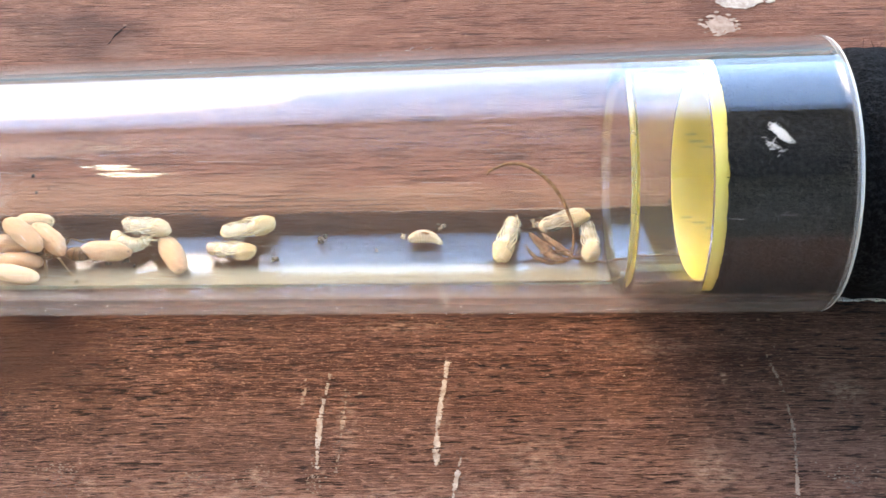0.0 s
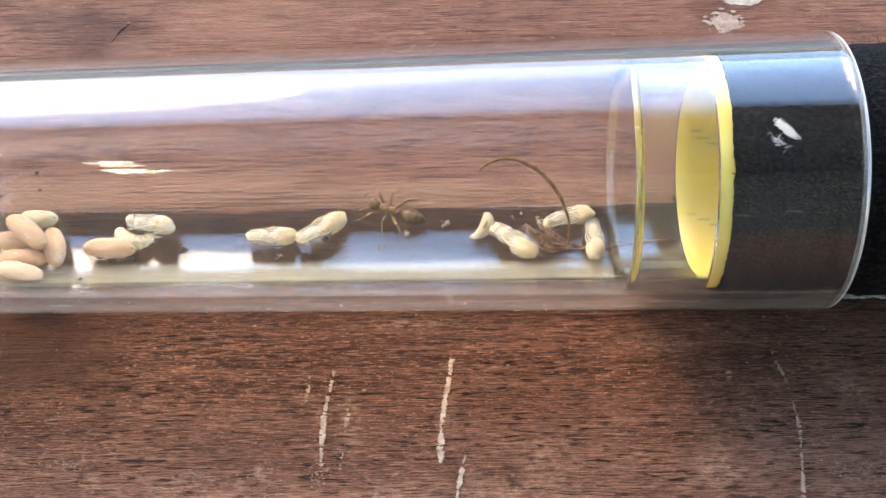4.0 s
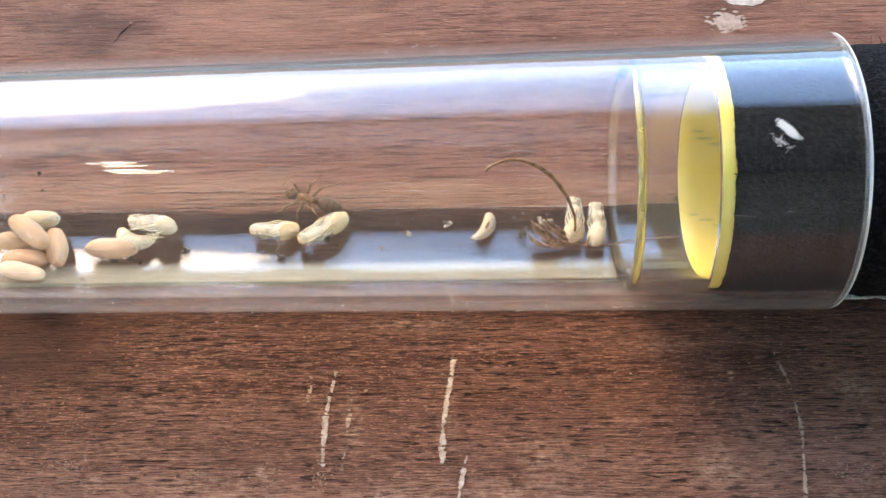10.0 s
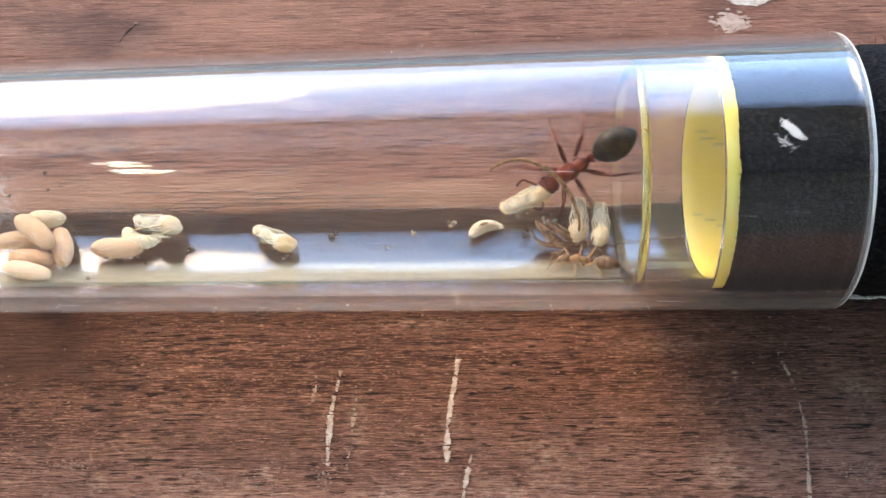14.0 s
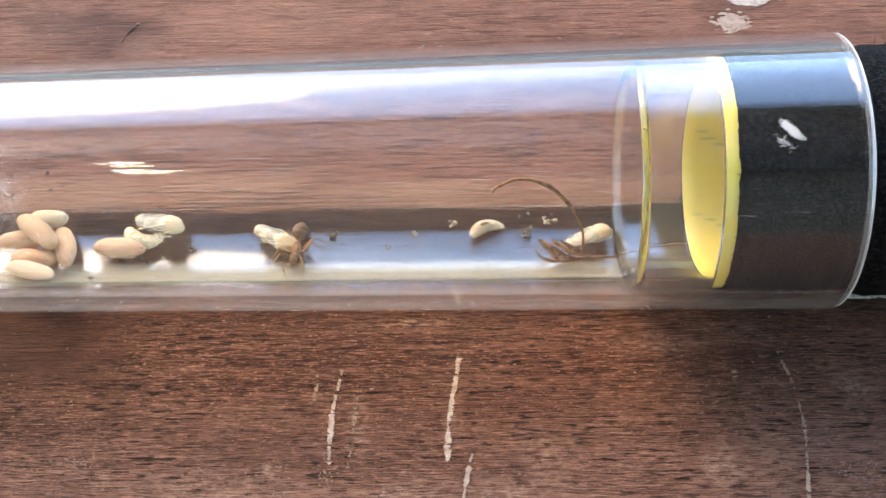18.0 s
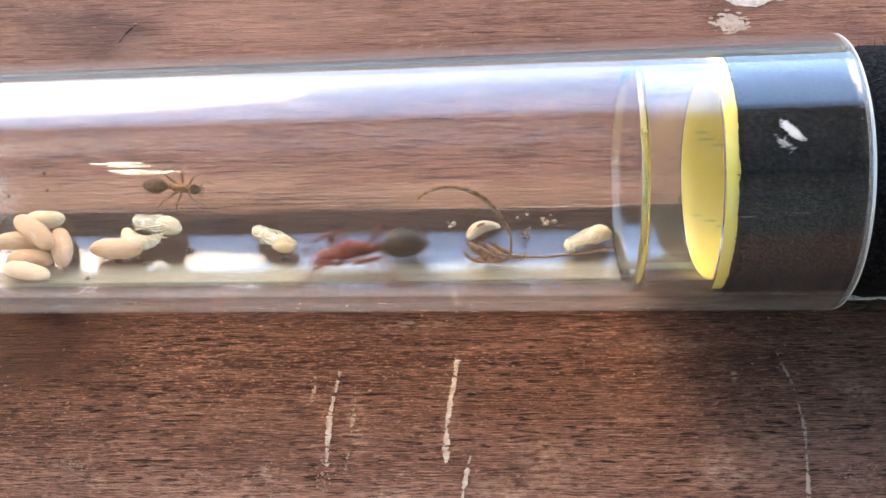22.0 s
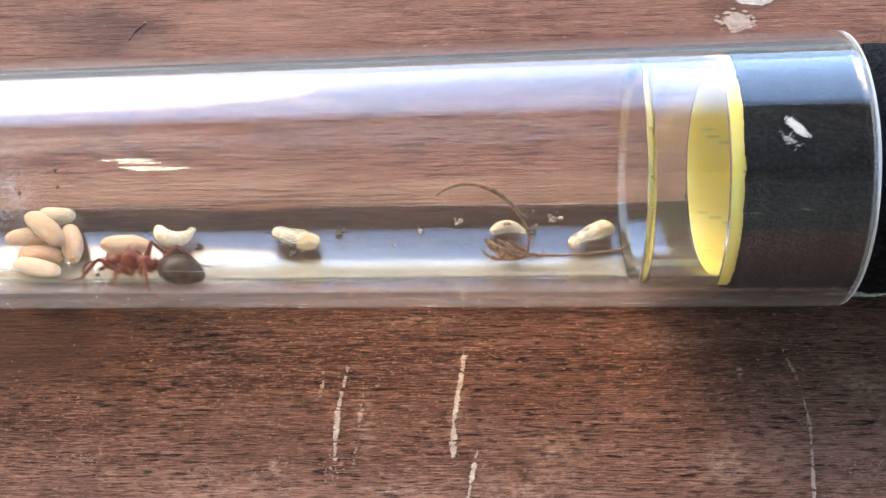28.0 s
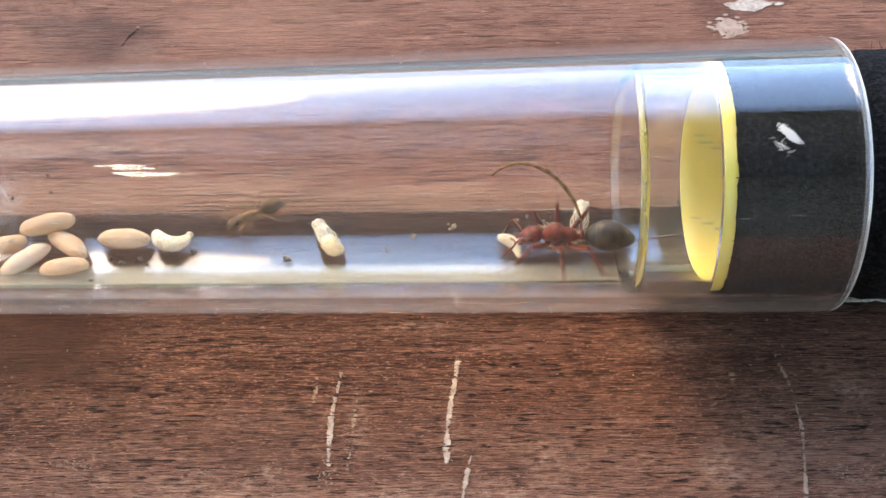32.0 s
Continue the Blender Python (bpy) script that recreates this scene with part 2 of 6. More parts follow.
    wob = math_node(nt, "ADD", ln.outputs["Value"], math_node(nt, "MULTIPLY", zone, 0.7))
    knot = ramp(nt, wob, [(0.30, grey(0.5 * oval_dark)), (0.72, grey(0.75 * oval_dark)), (1.05, grey(0))])
    col = mix(nt, knot, col, (0.060, 0.026, 0.019))
    # broad paler or darker patches: x, y, half length, half width, strength, colour
    worn = ramp(nt, fine, [(0.40, grey(0.45)), (0.58, grey(1.0))])
    for sx, sy, hx, hy, amount, shade in patches:
        off = nt.nodes.new("ShaderNodeVectorMath")
        off.operation = "MULTIPLY_ADD"
        nt.links.new(tc.outputs["Object"], off.inputs[0])
        off.inputs[1].default_value = (1000 / hx, 1000 / hy, 0)
        off.inputs[2].default_value = (-sx / hx, -sy / hy, 0)
        far = nt.nodes.new("ShaderNodeVectorMath")
        far.operation = "LENGTH"
        nt.links.new(off.outputs[0], far.inputs[0])
        uneven = math_node(nt, "ADD", far.outputs["Value"], math_node(nt, "MULTIPLY", math_node(nt, "SUBTRACT", patchy, 0.5), 1.6))
        col = mix(nt, math_node(nt, "MULTIPLY", ramp(nt, uneven, [(0.35, grey(amount)), (1.0, grey(0))]), worn), col, shade)
    # faint whitish smears of old paint: x, y, half length, half width, strength
    chips = ramp(nt, noise_tex(nt, coords(nt, (0.9, 2.6, 2.0)), 1.0, 6, 0.75, 0.3), [(0.46, grey(0)), (0.62, grey(1))])
    for sx, sy, hx, hy, amount in smears:
        off = nt.nodes.new("ShaderNodeVectorMath")
        off.operation = "MULTIPLY_ADD"
        nt.links.new(tc.outputs["Object"], off.inputs[0])
        off.inputs[1].default_value = (1000 / hx, 1000 / hy, 0)
        off.inputs[2].default_value = (-sx / hx, -sy / hy, 0)
        far = nt.nodes.new("ShaderNodeVectorMath")
        far.operation = "LENGTH"
        nt.links.new(off.outputs[0], far.inputs[0])
        spot = ramp(nt, far.outputs["Value"], [(0.2, grey(amount)), (1.0, grey(0))])
        col = mix(nt, math_node(nt, "MULTIPLY", spot, chips), col, (0.52, 0.40, 0.33))
    specks = noise_tex(nt, coords(nt, (1.6, 2.2, 1.5)), 1.0, 2, 0.4)
    col = mix(nt, ramp(nt, specks, [(0.70, grey(0)), (0.76, grey(0.8))]), col, (0.36, 0.24, 0.19))
    col = mix(nt, 1.0, col, tone, "MULTIPLY")
    nt.links.new(col, b.inputs["Base Color"])
    nt.links.new(ramp(nt, fine, [(0.3, grey(0.62)), (0.7, grey(0.42))]), b.inputs["Roughness"])
    h = math_node(nt, "SUBTRACT", math_node(nt, "ADD", fibre, math_node(nt, "MULTIPLY", fine, 0.6)), math_node(nt, "ADD", math_node(nt, "MULTIPLY", pores, 0.9), math_node(nt, "MULTIPLY", short, 0.4)))
    bump(nt, b, h, 1.0, 0.00045)
    return mat


def clear_material(name, ior=1.49, haze=0.05, tint=(1, 1, 1), ridges=0.0, painted_haze=0.0, even=False):
    """Clear plastic with a thin scratched haze and faint ridges along x."""
    mat = bpy.data.materials.new(name)
    mat.use_nodes = True
    nt = mat.node_tree
    b = nt.nodes["Principled BSDF"]
    out = nt.nodes["Material Output"]
    b.inputs["Base Color"].default_value = (*tint, 1)
    b.inputs["Transmission Weight"].default_value = 1.0
    b.inputs["Roughness"].default_value = 0.015
    b.inputs["IOR"].default_value = ior
    dif = node(nt, "ShaderNodeBsdfDiffuse", Color=(0.90, 0.82, 0.73, 1))
    mx = nt.nodes.new("ShaderNodeMixShader")
    scr = noise_tex(nt, coords(nt, (0.15, 1.5, 1.5)), 1.0, 6, 0.7, 0.5)
    spots = noise_tex(nt, coords(nt, (0.7, 0.7, 0.7)), 1.0, 5, 0.7)
    lines = noise_tex(nt, coords(nt, (0.006, 1.3, 1.3)), 1.0, 1.5, 0.5)
    bump(nt, b, lines, ridges, 0.00003)
    f = math_node(nt, "MULTIPLY", ramp(nt, scr, [(0.35, grey(0.15)), (0.75, grey(1))]), haze)
    if even:
        f = math_node(nt, "MULTIPLY", ramp(nt, scr, [(0.2, grey(0.8)), (0.8, grey(1))]), haze)
    else:
        f = math_node(nt, "ADD", f, math_node(nt, "MULTIPLY", ramp(nt, spots, [(0.64, grey(0)), (0.78, grey(1))]), haze * 2))
    if painted_haze:
        # milky look of the low front side at grazing view, painted as haze
        sep = nt.nodes.new("ShaderNodeSeparateXYZ")
        nt.links.new(coords(nt, (1, 1, 1)), sep.inputs[0])
        low = math_node(nt, "MULTIPLY", ramp(nt, math_node(nt, "MULTIPLY", sep.outputs["Z"], 0.1), [(0.45, grey(1)), (0.75, grey(0))]),
                        ramp(nt, math_node(nt, "MULTIPLY", sep.outputs["Y"], -0.1), [(0.45, grey(0)), (0.70, grey(1))]))
        streak = ramp(nt, noise_tex(nt, coords(nt, (0.10, 1.1, 1.1)), 1.0, 6, 0.7, 0.4), [(0.30, grey(0.55)), (0.70, grey(1))])
        f = math_node(nt, "ADD", f, math_node(nt, "MULTIPLY", math_node(nt, "MULTIPLY", low, streak), painted_haze))
        # painted paler towards the open end, for light carried inside the wall
        end = ramp(nt, math_node(nt, "MULTIPLY", math_node(nt, "ADD", sep.outputs["X"], 20), 0.05), [(0.45, grey(0)), (1.0, grey(1))])
        f = math_node(nt, "ADD", f, math_node(nt, "MULTIPLY", math_node(nt, "MULTIPLY", low, end), painted_haze))
        # bright reflection along the floor, painted as yellowish diffuse streaks
        floor_y = math_node(nt, "ADD", math_node(nt, "MULTIPLY", sep.outputs["Y"], -0.1), math_node(nt, "MULTIPLY", scr, 0.02))
        strip = math_node(nt, "MULTIPLY", ramp(nt, math_node(nt, "MULTIPLY", sep.outputs["Z"], 0.1), [(0.15, grey(1)), (0.20, grey(0))]), ramp(nt, floor_y, [(0.17, grey(0)), (0.215, grey(1)), (0.42, grey(1)), (0.46, grey(0))]))
        lanes = ramp(nt, noise_tex(nt, coords(nt, (0.012, 2.4, 2.4)), 1.0, 5, 0.7, 0.2), [(0.34, grey(0.35)), (0.66, grey(1))])
        dust = node(nt, "ShaderNodeBsdfDiffuse", Color=(0.90, 0.76, 0.50, 1))
        floor_glare = nt.nodes.new("ShaderNodeMixShader")
        nt.links.new(math_node(nt, "MULTIPLY", math_node(nt, "MULTIPLY", strip, lanes), 3.0 * painted_haze), floor_glare.inputs[0])
    nt.links.new(f, mx.inputs[0])
    nt.links.new(b.outputs[0], mx.inputs[1])
    nt.links.new(dif.outputs[0], mx.inputs[2])
    if painted_haze:
        nt.links.new(mx.outputs[0], floor_glare.inputs[1])
        nt.links.new(dust.outputs[0], floor_glare.inputs[2])
        nt.links.new(floor_glare.outputs[0], out.inputs["Surface"])
    else:
        nt.links.new(mx.outputs[0], out.inputs["Surface"])
    return mat


def brood_material(name, colour, dark, size=1.2, sss=0.35):
    mat, nt, b = material(name, colour, 0.46)
    n1 = noise_tex(nt, coords(nt, (size, size, size)), 1.0, 4, 0.6)
    n2 = noise_tex(nt, coords(nt, (3.5, 3.5, 3.5)), 1.0, 5, 0.65)
    n3 = noise_tex(nt, coords(nt, (1.6, 3.4, 2.0)), 1.0, 4, 0.7, 0.8)
    col = mix(nt, ramp(nt, n1, [(0.35, grey(0)), (0.65, grey(1))]), colour, dark)
    col = mix(nt, ramp(nt, n3, [(0.55, grey(0)), (0.70, grey(0.6))]), col, tuple(min(0.86, 1.2 * c + 0.05) for c in colour))
    info = nt.nodes.new("ShaderNodeObjectInfo")
    col = mix(nt, math_node(nt, "MULTIPLY", info.outputs["Random"], 0.55), col, tuple(c * k for c, k in zip(dark, (0.94, 0.82, 0.72))))
    stains = noise_tex(nt, coords(nt, (0.8, 0.8, 0.8)), 1.0, 5, 0.75, 0.6)
    col = mix(nt, ramp(nt, stains, [(0.52, grey(0)), (0.74, grey(0.6))]), col, tuple(c * k for c, k in zip(dark, (0.75, 0.55, 0.42))))
    nt.links.new(col, b.inputs["Base Color"])
    b.inputs["Subsurface Weight"].default_value = sss
    b.inputs["Subsurface Radius"].default_value = (1.0, 0.75, 0.5)
    b.inputs["Subsurface Scale"].default_value = 0.0009
    b.inputs["Specular IOR Level"].default_value = 0.35
    bump(nt, b, math_node(nt, "ADD", n2, n3), 0.9, 0.00022)
    return mat


def chitin(name, colour, second, rough_=0.3, size=1.5):
    mat, nt, b = material(name, colour, rough_)
    n1 = noise_tex(nt, coords(nt, (size, size, size)), 1.0, 4, 0.6)
    n2 = noise_tex(nt, coords(nt, (9, 9, 9)), 1.0, 3, 0.6)
    nt.links.new(mix(nt, ramp(nt, n1, [(0.35, grey(0)), (0.7, grey(1))]), colour, second), b.inputs["Base Color"])
    b.inputs["Specular IOR Level"].default_value = 0.25
    bump(nt, b, math_node(nt, "ADD", n2, n1), 0.35, 0.00006)
    return mat


SMEARS = ((-40.5, -18.9, 0.9, 1.1, 1.0), (-52.5, -19.9, 0.8, 1.1, 1.0), (-31.7, -20.9, 3.4, 0.9, 1.0), (-8.6, -18.9, 2.2, 2.0, 1.0), (1.8, -12.9, 2.0, 1.8, 0.7), (-6.75, -11.6, 0.3, 1.0, 1.0),
          (-20.5, -18.0, 3.0, 2.4, 0.6), (-34.5, -15.5, 1.2, 3.4, 0.5), (-24, -21.5, 9.0, 2.6, 0.7), (-45, -21.0, 9.0, 2.6, 0.6), (-12, -9.0, 5.0, 1.2, 0.5), (-30, -7.0, 6.0, 0.8, 0.5), (-27.6, -14.5, 0.9, 5.0, 0.45))
WOOD = wood_material("weathered_wood", 1.0, 0.0, (-63, -8), (17, 7), 1.1, SMEARS, edge=0.45, patches=((-64, -9.5, 13, 6.5, 0.6, (0.050, 0.025, 0.020)), (-45, -24, 30, 5, 0.25, (0.30, 0.17, 0.12))))
KNOT = ((-52.0, 5.6, 34.0, 3.8, 0.78, (0.50, 0.335, 0.25)), (-20.0, 5.2, 30.0, 2.9, 0.64, (0.49, 0.33, 0.245)), (-45.5, 27.0, 12.0, 5.0, 0.55, (0.46, 0.27, 0.20)), (-66.0, 26.0, 5.0, 3.0, 0.4, (0.42, 0.25, 0.19)), (-61.5, 25.5, 8.0, 5.6, 0.85, (0.095, 0.052, 0.044)), (-57.0, 23.6, 2.6, 2.0, 0.6, (0.30, 0.19, 0.155)),
        (-10.0, 23.0, 30.0, 2.2, 0.5, (0.11, 0.055, 0.045)), (-26.0, 20.5, 22.0, 2.6, 0.45, (0.10, 0.05, 0.04)))
WOOD_PALE = wood_material("bleached_weathered_wood", 0.6, 0.46, (-64.5, 60), (4, 2), 0.0, fine_amount=1.1, long=0.40, patches=KNOT, tone=(1.22, 0.92, 0.71))
CLEAR = clear_material("scratched_clear_plastic", 1.58, 0.012, ridges=0.07, painted_haze=0.056)
# warm-tinted plastic for the added slivers that make the sun glint
GLINT = clear_material("warm_glint_plastic", 1.58, 0.03, tint=(1.0, 0.93, 0.78))
GLINT.node_tree.nodes["Principled BSDF"].inputs["Roughness"].default_value = 0.24
RIM = clear_material("frosted_rim_plastic", 1.58, 0.17, even=True)
RIM_BEAD = clear_material("whitened_rim_edge", 1.58, 0.62, even=True)
SLEEVE = clear_material("clear_sleeve_plastic", 1.47, 0.03)
COCOON = brood_material("beige_cocoon_silk", (0.60, 0.375, 0.21), (0.68, 0.46, 0.29), 0.5, 0.45)
COCOON_PALE = brood_material("pale_cream_cocoon_silk", (0.55, 0.355, 0.205), (0.61, 0.42, 0.26), 0.5, 0.5)
COCOON_WHITE = brood_material("whitish_cocoon_silk", (0.65, 0.48, 0.32), (0.68, 0.53, 0.38), 0.5, 0.5)
PUPA = brood_material("cream_pupa_skin", (0.72, 0.60, 0.37), (0.66, 0.48, 0.25), 1.1, 0.55)
PUPA_WHITE = brood_material("white_pupa_skin", (0.74, 0.63, 0.44), (0.68, 0.53, 0.32), 1.1, 0.55)
SKIN, skin_nt, skin_b = material("translucent_shed_skin", (0.86, 0.82, 0.72), 0.22, Transmission_Weight=0.85, IOR=1.15)
bump(skin_nt, skin_b, noise_tex(skin_nt, coords(skin_nt, (2.0, 5.0, 4.0)), 1.0, 4, 0.7, 0.6), 0.6, 0.00012)
LARVA = brood_material("larva_skin", (0.70, 0.62, 0.46), (0.55, 0.40, 0.25), 0.9, 0.35)
RED = chitin("rust_red_chitin", (0.200, 0.036, 0.013), (0.075, 0.013, 0.006), 0.30)
RED_LEG = chitin("dark_red_leg_chitin", (0.200, 0.046, 0.020), (0.090, 0.020, 0.010), 0.34)
GASTER = chitin("black_gaster_chitin", (0.017, 0.010, 0.004), (0.060, 0.035, 0.012), 0.30)
BROWN = chitin("amber_brown_chitin", (0.34, 0.18, 0.075), (0.21, 0.10, 0.043), 0.35)
BROWN_DARK = chitin("dark_brown_chitin", (0.125, 0.068, 0.033), (0.19, 0.105, 0.048), 0.34)
BROWN_LEG = chitin("pale_brown_leg_chitin", (0.36, 0.22, 0.11), (0.28, 0.15, 0.07), 0.4)
GASTER_EDGE = chitin("dark_olive_plate_edge", (0.012, 0.009, 0.005), (0.022, 0.016, 0.009), 0.40)
GASTER.node_tree.nodes["Principled BSDF"].inputs["Specular IOR Level"].default_value = 0.22
EYE = chitin("black_eye", (0.01, 0.01, 0.01), (0.02, 0.02, 0.02), 0.15)
BARK = chitin("dry_brown_stem", (0.38, 0.22, 0.125), (0.12, 0.056, 0.030), 0.6, 2.6)
STRAW = chitin("dry_straw", (0.36, 0.19, 0.088), (0.13, 0.056, 0.026), 0.6, 2.6)
CRUMB = chitin("pale_crumb", (0.44, 0.36, 0.27), (0.24, 0.17, 0.11), 0.8, 2.4)
CRUMB_DARK = chitin("dark_crumb", (0.10, 0.075, 0.055), (0.20, 0.15, 0.11), 0.8, 2.0)
CRACK = chitin("dark_wood_crack", (0.016, 0.008, 0.006), (0.03, 0.014, 0.010), 0.8, 2.0)
WHITE_PAINT = chitin("old_white_paint", (0.72, 0.68, 0.62), (0.50, 0.44, 0.38), 0.6, 1.8)
FAINT = chitin("faint_worn_wood", (0.30, 0.19, 0.14), (0.16, 0.09, 0.065), 0.8, 1.5)
FLAKE = chitin("worn_pale_wood", (0.43, 0.28, 0.195), (0.28, 0.165, 0.11), 0.8, 1.5)
PAINT = chitin("white_paint_residue", (0.52, 0.40, 0.31), (0.30, 0.195, 0.14), 0.8, 1.8)
FIBRE = material("white_cotton_fibre", (0.75, 0.72, 0.68), 0.8)[0]


def cloth_material():
    mat, nt, b = material("black_knit_cloth", (0.010, 0.010, 0.011), 0.9)
    n1 = noise_tex(nt, coords(nt, (3, 3, 3)), 1.0, 4, 0.7)
    n2 = noise_tex(nt, coords(nt, (0.25, 0.25, 0.25)), 1.0, 3, 0.6)
    col = mix(nt, ramp(nt, n1, [(0.46, grey(0)), (0.68, grey(1))]), (0.0015, 0.0015, 0.002), (0.022, 0.022, 0.023))
    col = mix(nt, ramp(nt, n2, [(0.4, grey(0)), (0.8, grey(0.5))]), col, (0.007, 0.006, 0.0055))
    nt.links.new(col, b.inputs["Base Color"])
    b.inputs["Specular IOR Level"].default_value = 0.15
    knit = noise_tex(nt, coords(nt, (2.4, 4.2, 4.2)), 1.0, 4, 0.65, 0.3)
    bump(nt, b, math_node(nt, "ADD", knit, n1), 1.0, 0.00022)
    return mat


def yellow_material():
    mat, nt, b = material("yellow_plastic", (0.80, 0.62, 0.10), 0.45)
    n1 = noise_tex(nt, coords(nt, (0.3, 0.3, 0.3)), 1.0, 4, 0.6)
    n2 = noise_tex(nt, coords(nt, (4, 4, 4)), 1.0, 3, 0.6)
    col = mix(nt, ramp(nt, n1, [(0.35, grey(0)), (0.75, grey(1))]), (0.76, 0.60, 0.12), (0.80, 0.65, 0.20))
    nt.links.new(col, b.inputs["Base Color"])
    b.inputs["Subsurface Weight"].default_value = 0.4
    b.inputs["Subsurface Radius"].default_value = (1.0, 0.8, 0.3)
    b.inputs["Subsurface Scale"].default_value = 0.0015
    bump(nt, b, n2, 0.15, 0.00005)
    return mat


CLOTH = cloth_material()
YELLOW = yellow_material()
INK = chitin("grey_green_ink", (0.48, 0.45, 0.16), (0.62, 0.55, 0.18), 0.7, 2)


def plain_material(name, c1, c2, scale, rough_=0.85):
    mat, nt, b = material(name, c1, rough_)
    n1 = noise_tex(nt, coords(nt, (scale, scale, scale)), 1.0, 6, 0.65)
    nt.links.new(mix(nt, ramp(nt, n1, [(0.35, grey(0)), (0.7, grey(1))]), c1, c2), b.inputs["Base Color"])
    bump(nt, b, n1, 0.4, 0.003)
    return mat


GROUND = plain_material("grass_ground", (0.06, 0.085, 0.03), (0.11, 0.10, 0.05), 0.002)
PLASTER = plain_material("weathered_plaster", (0.17, 0.155, 0.14), (0.24, 0.22, 0.20), 0.002)
TIMBER = plain_material("weathered_timber_wall", (0.085, 0.066, 0.052), (0.12, 0.095, 0.078), 0.003)
DARKWOOD = plain_material("dark_roof_boards", (0.030, 0.022, 0.017), (0.048, 0.035, 0.027), 0.004)


def box(bm, x0, x1, y0, y1, z0, z1):
    vs = [bm.verts.new((x, y, z)) for x in (x0, x1) for y in (y0, y1) for z in (z0, z1)]
    for f in ((0, 1, 3, 2), (4, 6, 7, 5), (0, 4, 5, 1), (2, 3, 7, 6), (0, 2, 6, 4), (1, 5, 7, 3)):
        bm.faces.new([vs[i] for i in f])


# ---- setting: ground, porch roof and an added wall (the camera's side), open towards +y ----
bm = bmesh.new()
n = 24
for i in range(n + 1):
    for j in range(n + 1):
        u, v = 2 * i / n - 1, 2 * j / n - 1
        bm.verts.new((u * abs(u) ** 2 * 4e5, v * abs(v) ** 2 * 4e5, -760 + 6 * math.sin(i * 3.1) * math.cos(j * 2.3)))
bm.verts.ensure_lookup_table()
for i in range(n):
    for j in range(n):
        k = i * (n + 1) + j
        bm.faces.new((bm.verts[k], bm.verts[k + n + 1], bm.verts[k + n + 2], bm.verts[k + 1]))
tagged(part("ground", bm, GROUND), "rough grass and earth round the table", "ground", kind="structure")
# unseen wall, added to block sky light and tone the tube's reflections
bm = bmesh.new()
box(bm, -2500, 1800, -1500, -1380, -770, 1700)
tagged(part("sky_block_south", bm, TIMBER, smooth=False), "added unseen timber wall that blocks sky on the camera's side", "wall", kind="structure")
bm = bmesh.new()
box(bm, -2600, 1500, -1560, 560, 1700, 1760)
tagged(part("ceiling", bm, DARKWOOD, smooth=False), "dark boarded porch roof", "ceiling", kind="structure")

# unseen wall, added to keep the bright horizon out of the tube's reflection
bm = bmesh.new()
box(bm, -9000, 9000, 5000, 5150, -770, 1650)
tagged(part("horizon_block", bm, PLASTER, smooth=False), "added unseen grey wall that hides the bright horizon", "wall", kind="structure")

# ---- the table: planks with a gap under the tube ----
table = new("wooden_table")
tagged(table, "dark reddish-brown weathered wooden slat table with scratches", "table")
GAP_LOW, GAP_HIGH = -4.6, 3.85


def plank(y0, y1, x0=-640, x1=560, seed=0, fine=False, mat=None):
    """A board along x with rounded long edges; its top is at z = 0."""
    r = 0.35
    prof = [(y0 + 1, -22), (y0, -20), (y0, -r)]
    prof += [(y0 + r - r * math.cos(a), -r + r * math.sin(a)) for a in (math.pi / 8 * k for k in range(1, 4))]
    prof += [(y0 + r, 0)]
    m = 40 if fine else 4
    prof += [(y0 + r + (y1 - y0 - 2 * r) * k / m, 0) for k in range(1, m)]
    prof += [(y1 - r, 0)]
    prof += [(y1 - r + r * math.sin(a), -r + r * math.cos(a)) for a in (math.pi / 8 * k for k in range(1, 4))]
    prof += [(y1, -r), (y1, -20), (y1 - 1, -22)]
    xs = [x0] + ([-90 + 1.0 * k for k in range(0, 121)] if fine else [x0 + (x1 - x0) * k / 8 for k in range(1, 8)]) + [x1]
    bm = bmesh.new()
    rows = []
    for x in xs:
        row = []
        for y, z in prof:
            dz = 0
            if z > -2:
                dz = 0.10 * noise.noise(Vector((x * 0.05, y * 0.4, seed * 9.1))) + 0.05 * noise.noise(Vector((x * 0.3, y * 1.7, seed * 3.7)))
            dy = 0.25 * noise.noise(Vector((x * 0.12, z * 0.2, seed * 5.0 + (y > (y0 + y1) / 2) * 20))) if y in (y0, y1) or z < -0.2 else 0
            row.append(bm.verts.new((x, y + dy, z + dz - 0.02)))
        rows.append(row)
    for a, b in zip(rows, rows[1:]):
        for k in range(len(prof)):
            k2 = (k + 1) % len(prof)
            bm.faces.new((a[k], a[k2], b[k2], b[k]))
    bm.faces.new(rows[0])
    bm.faces.new(rows[-1])
    return part("plank", bm, mat or WOOD, table)


front_plank = plank(GAP_LOW - 88, GAP_LOW, seed=1, fine=True)
back_plank = plank(GAP_HIGH, GAP_HIGH + 88, seed=2, fine=True, mat=WOOD_PALE)
for k in range(1, 4):
    plank(GAP_LOW - 88 - 96 * k, GAP_LOW - 8 - 96 * k, seed=2 + k)
    plank(GAP_HIGH + 8 + 96 * k, GAP_HIGH + 88 + 96 * k, seed=6 + k)
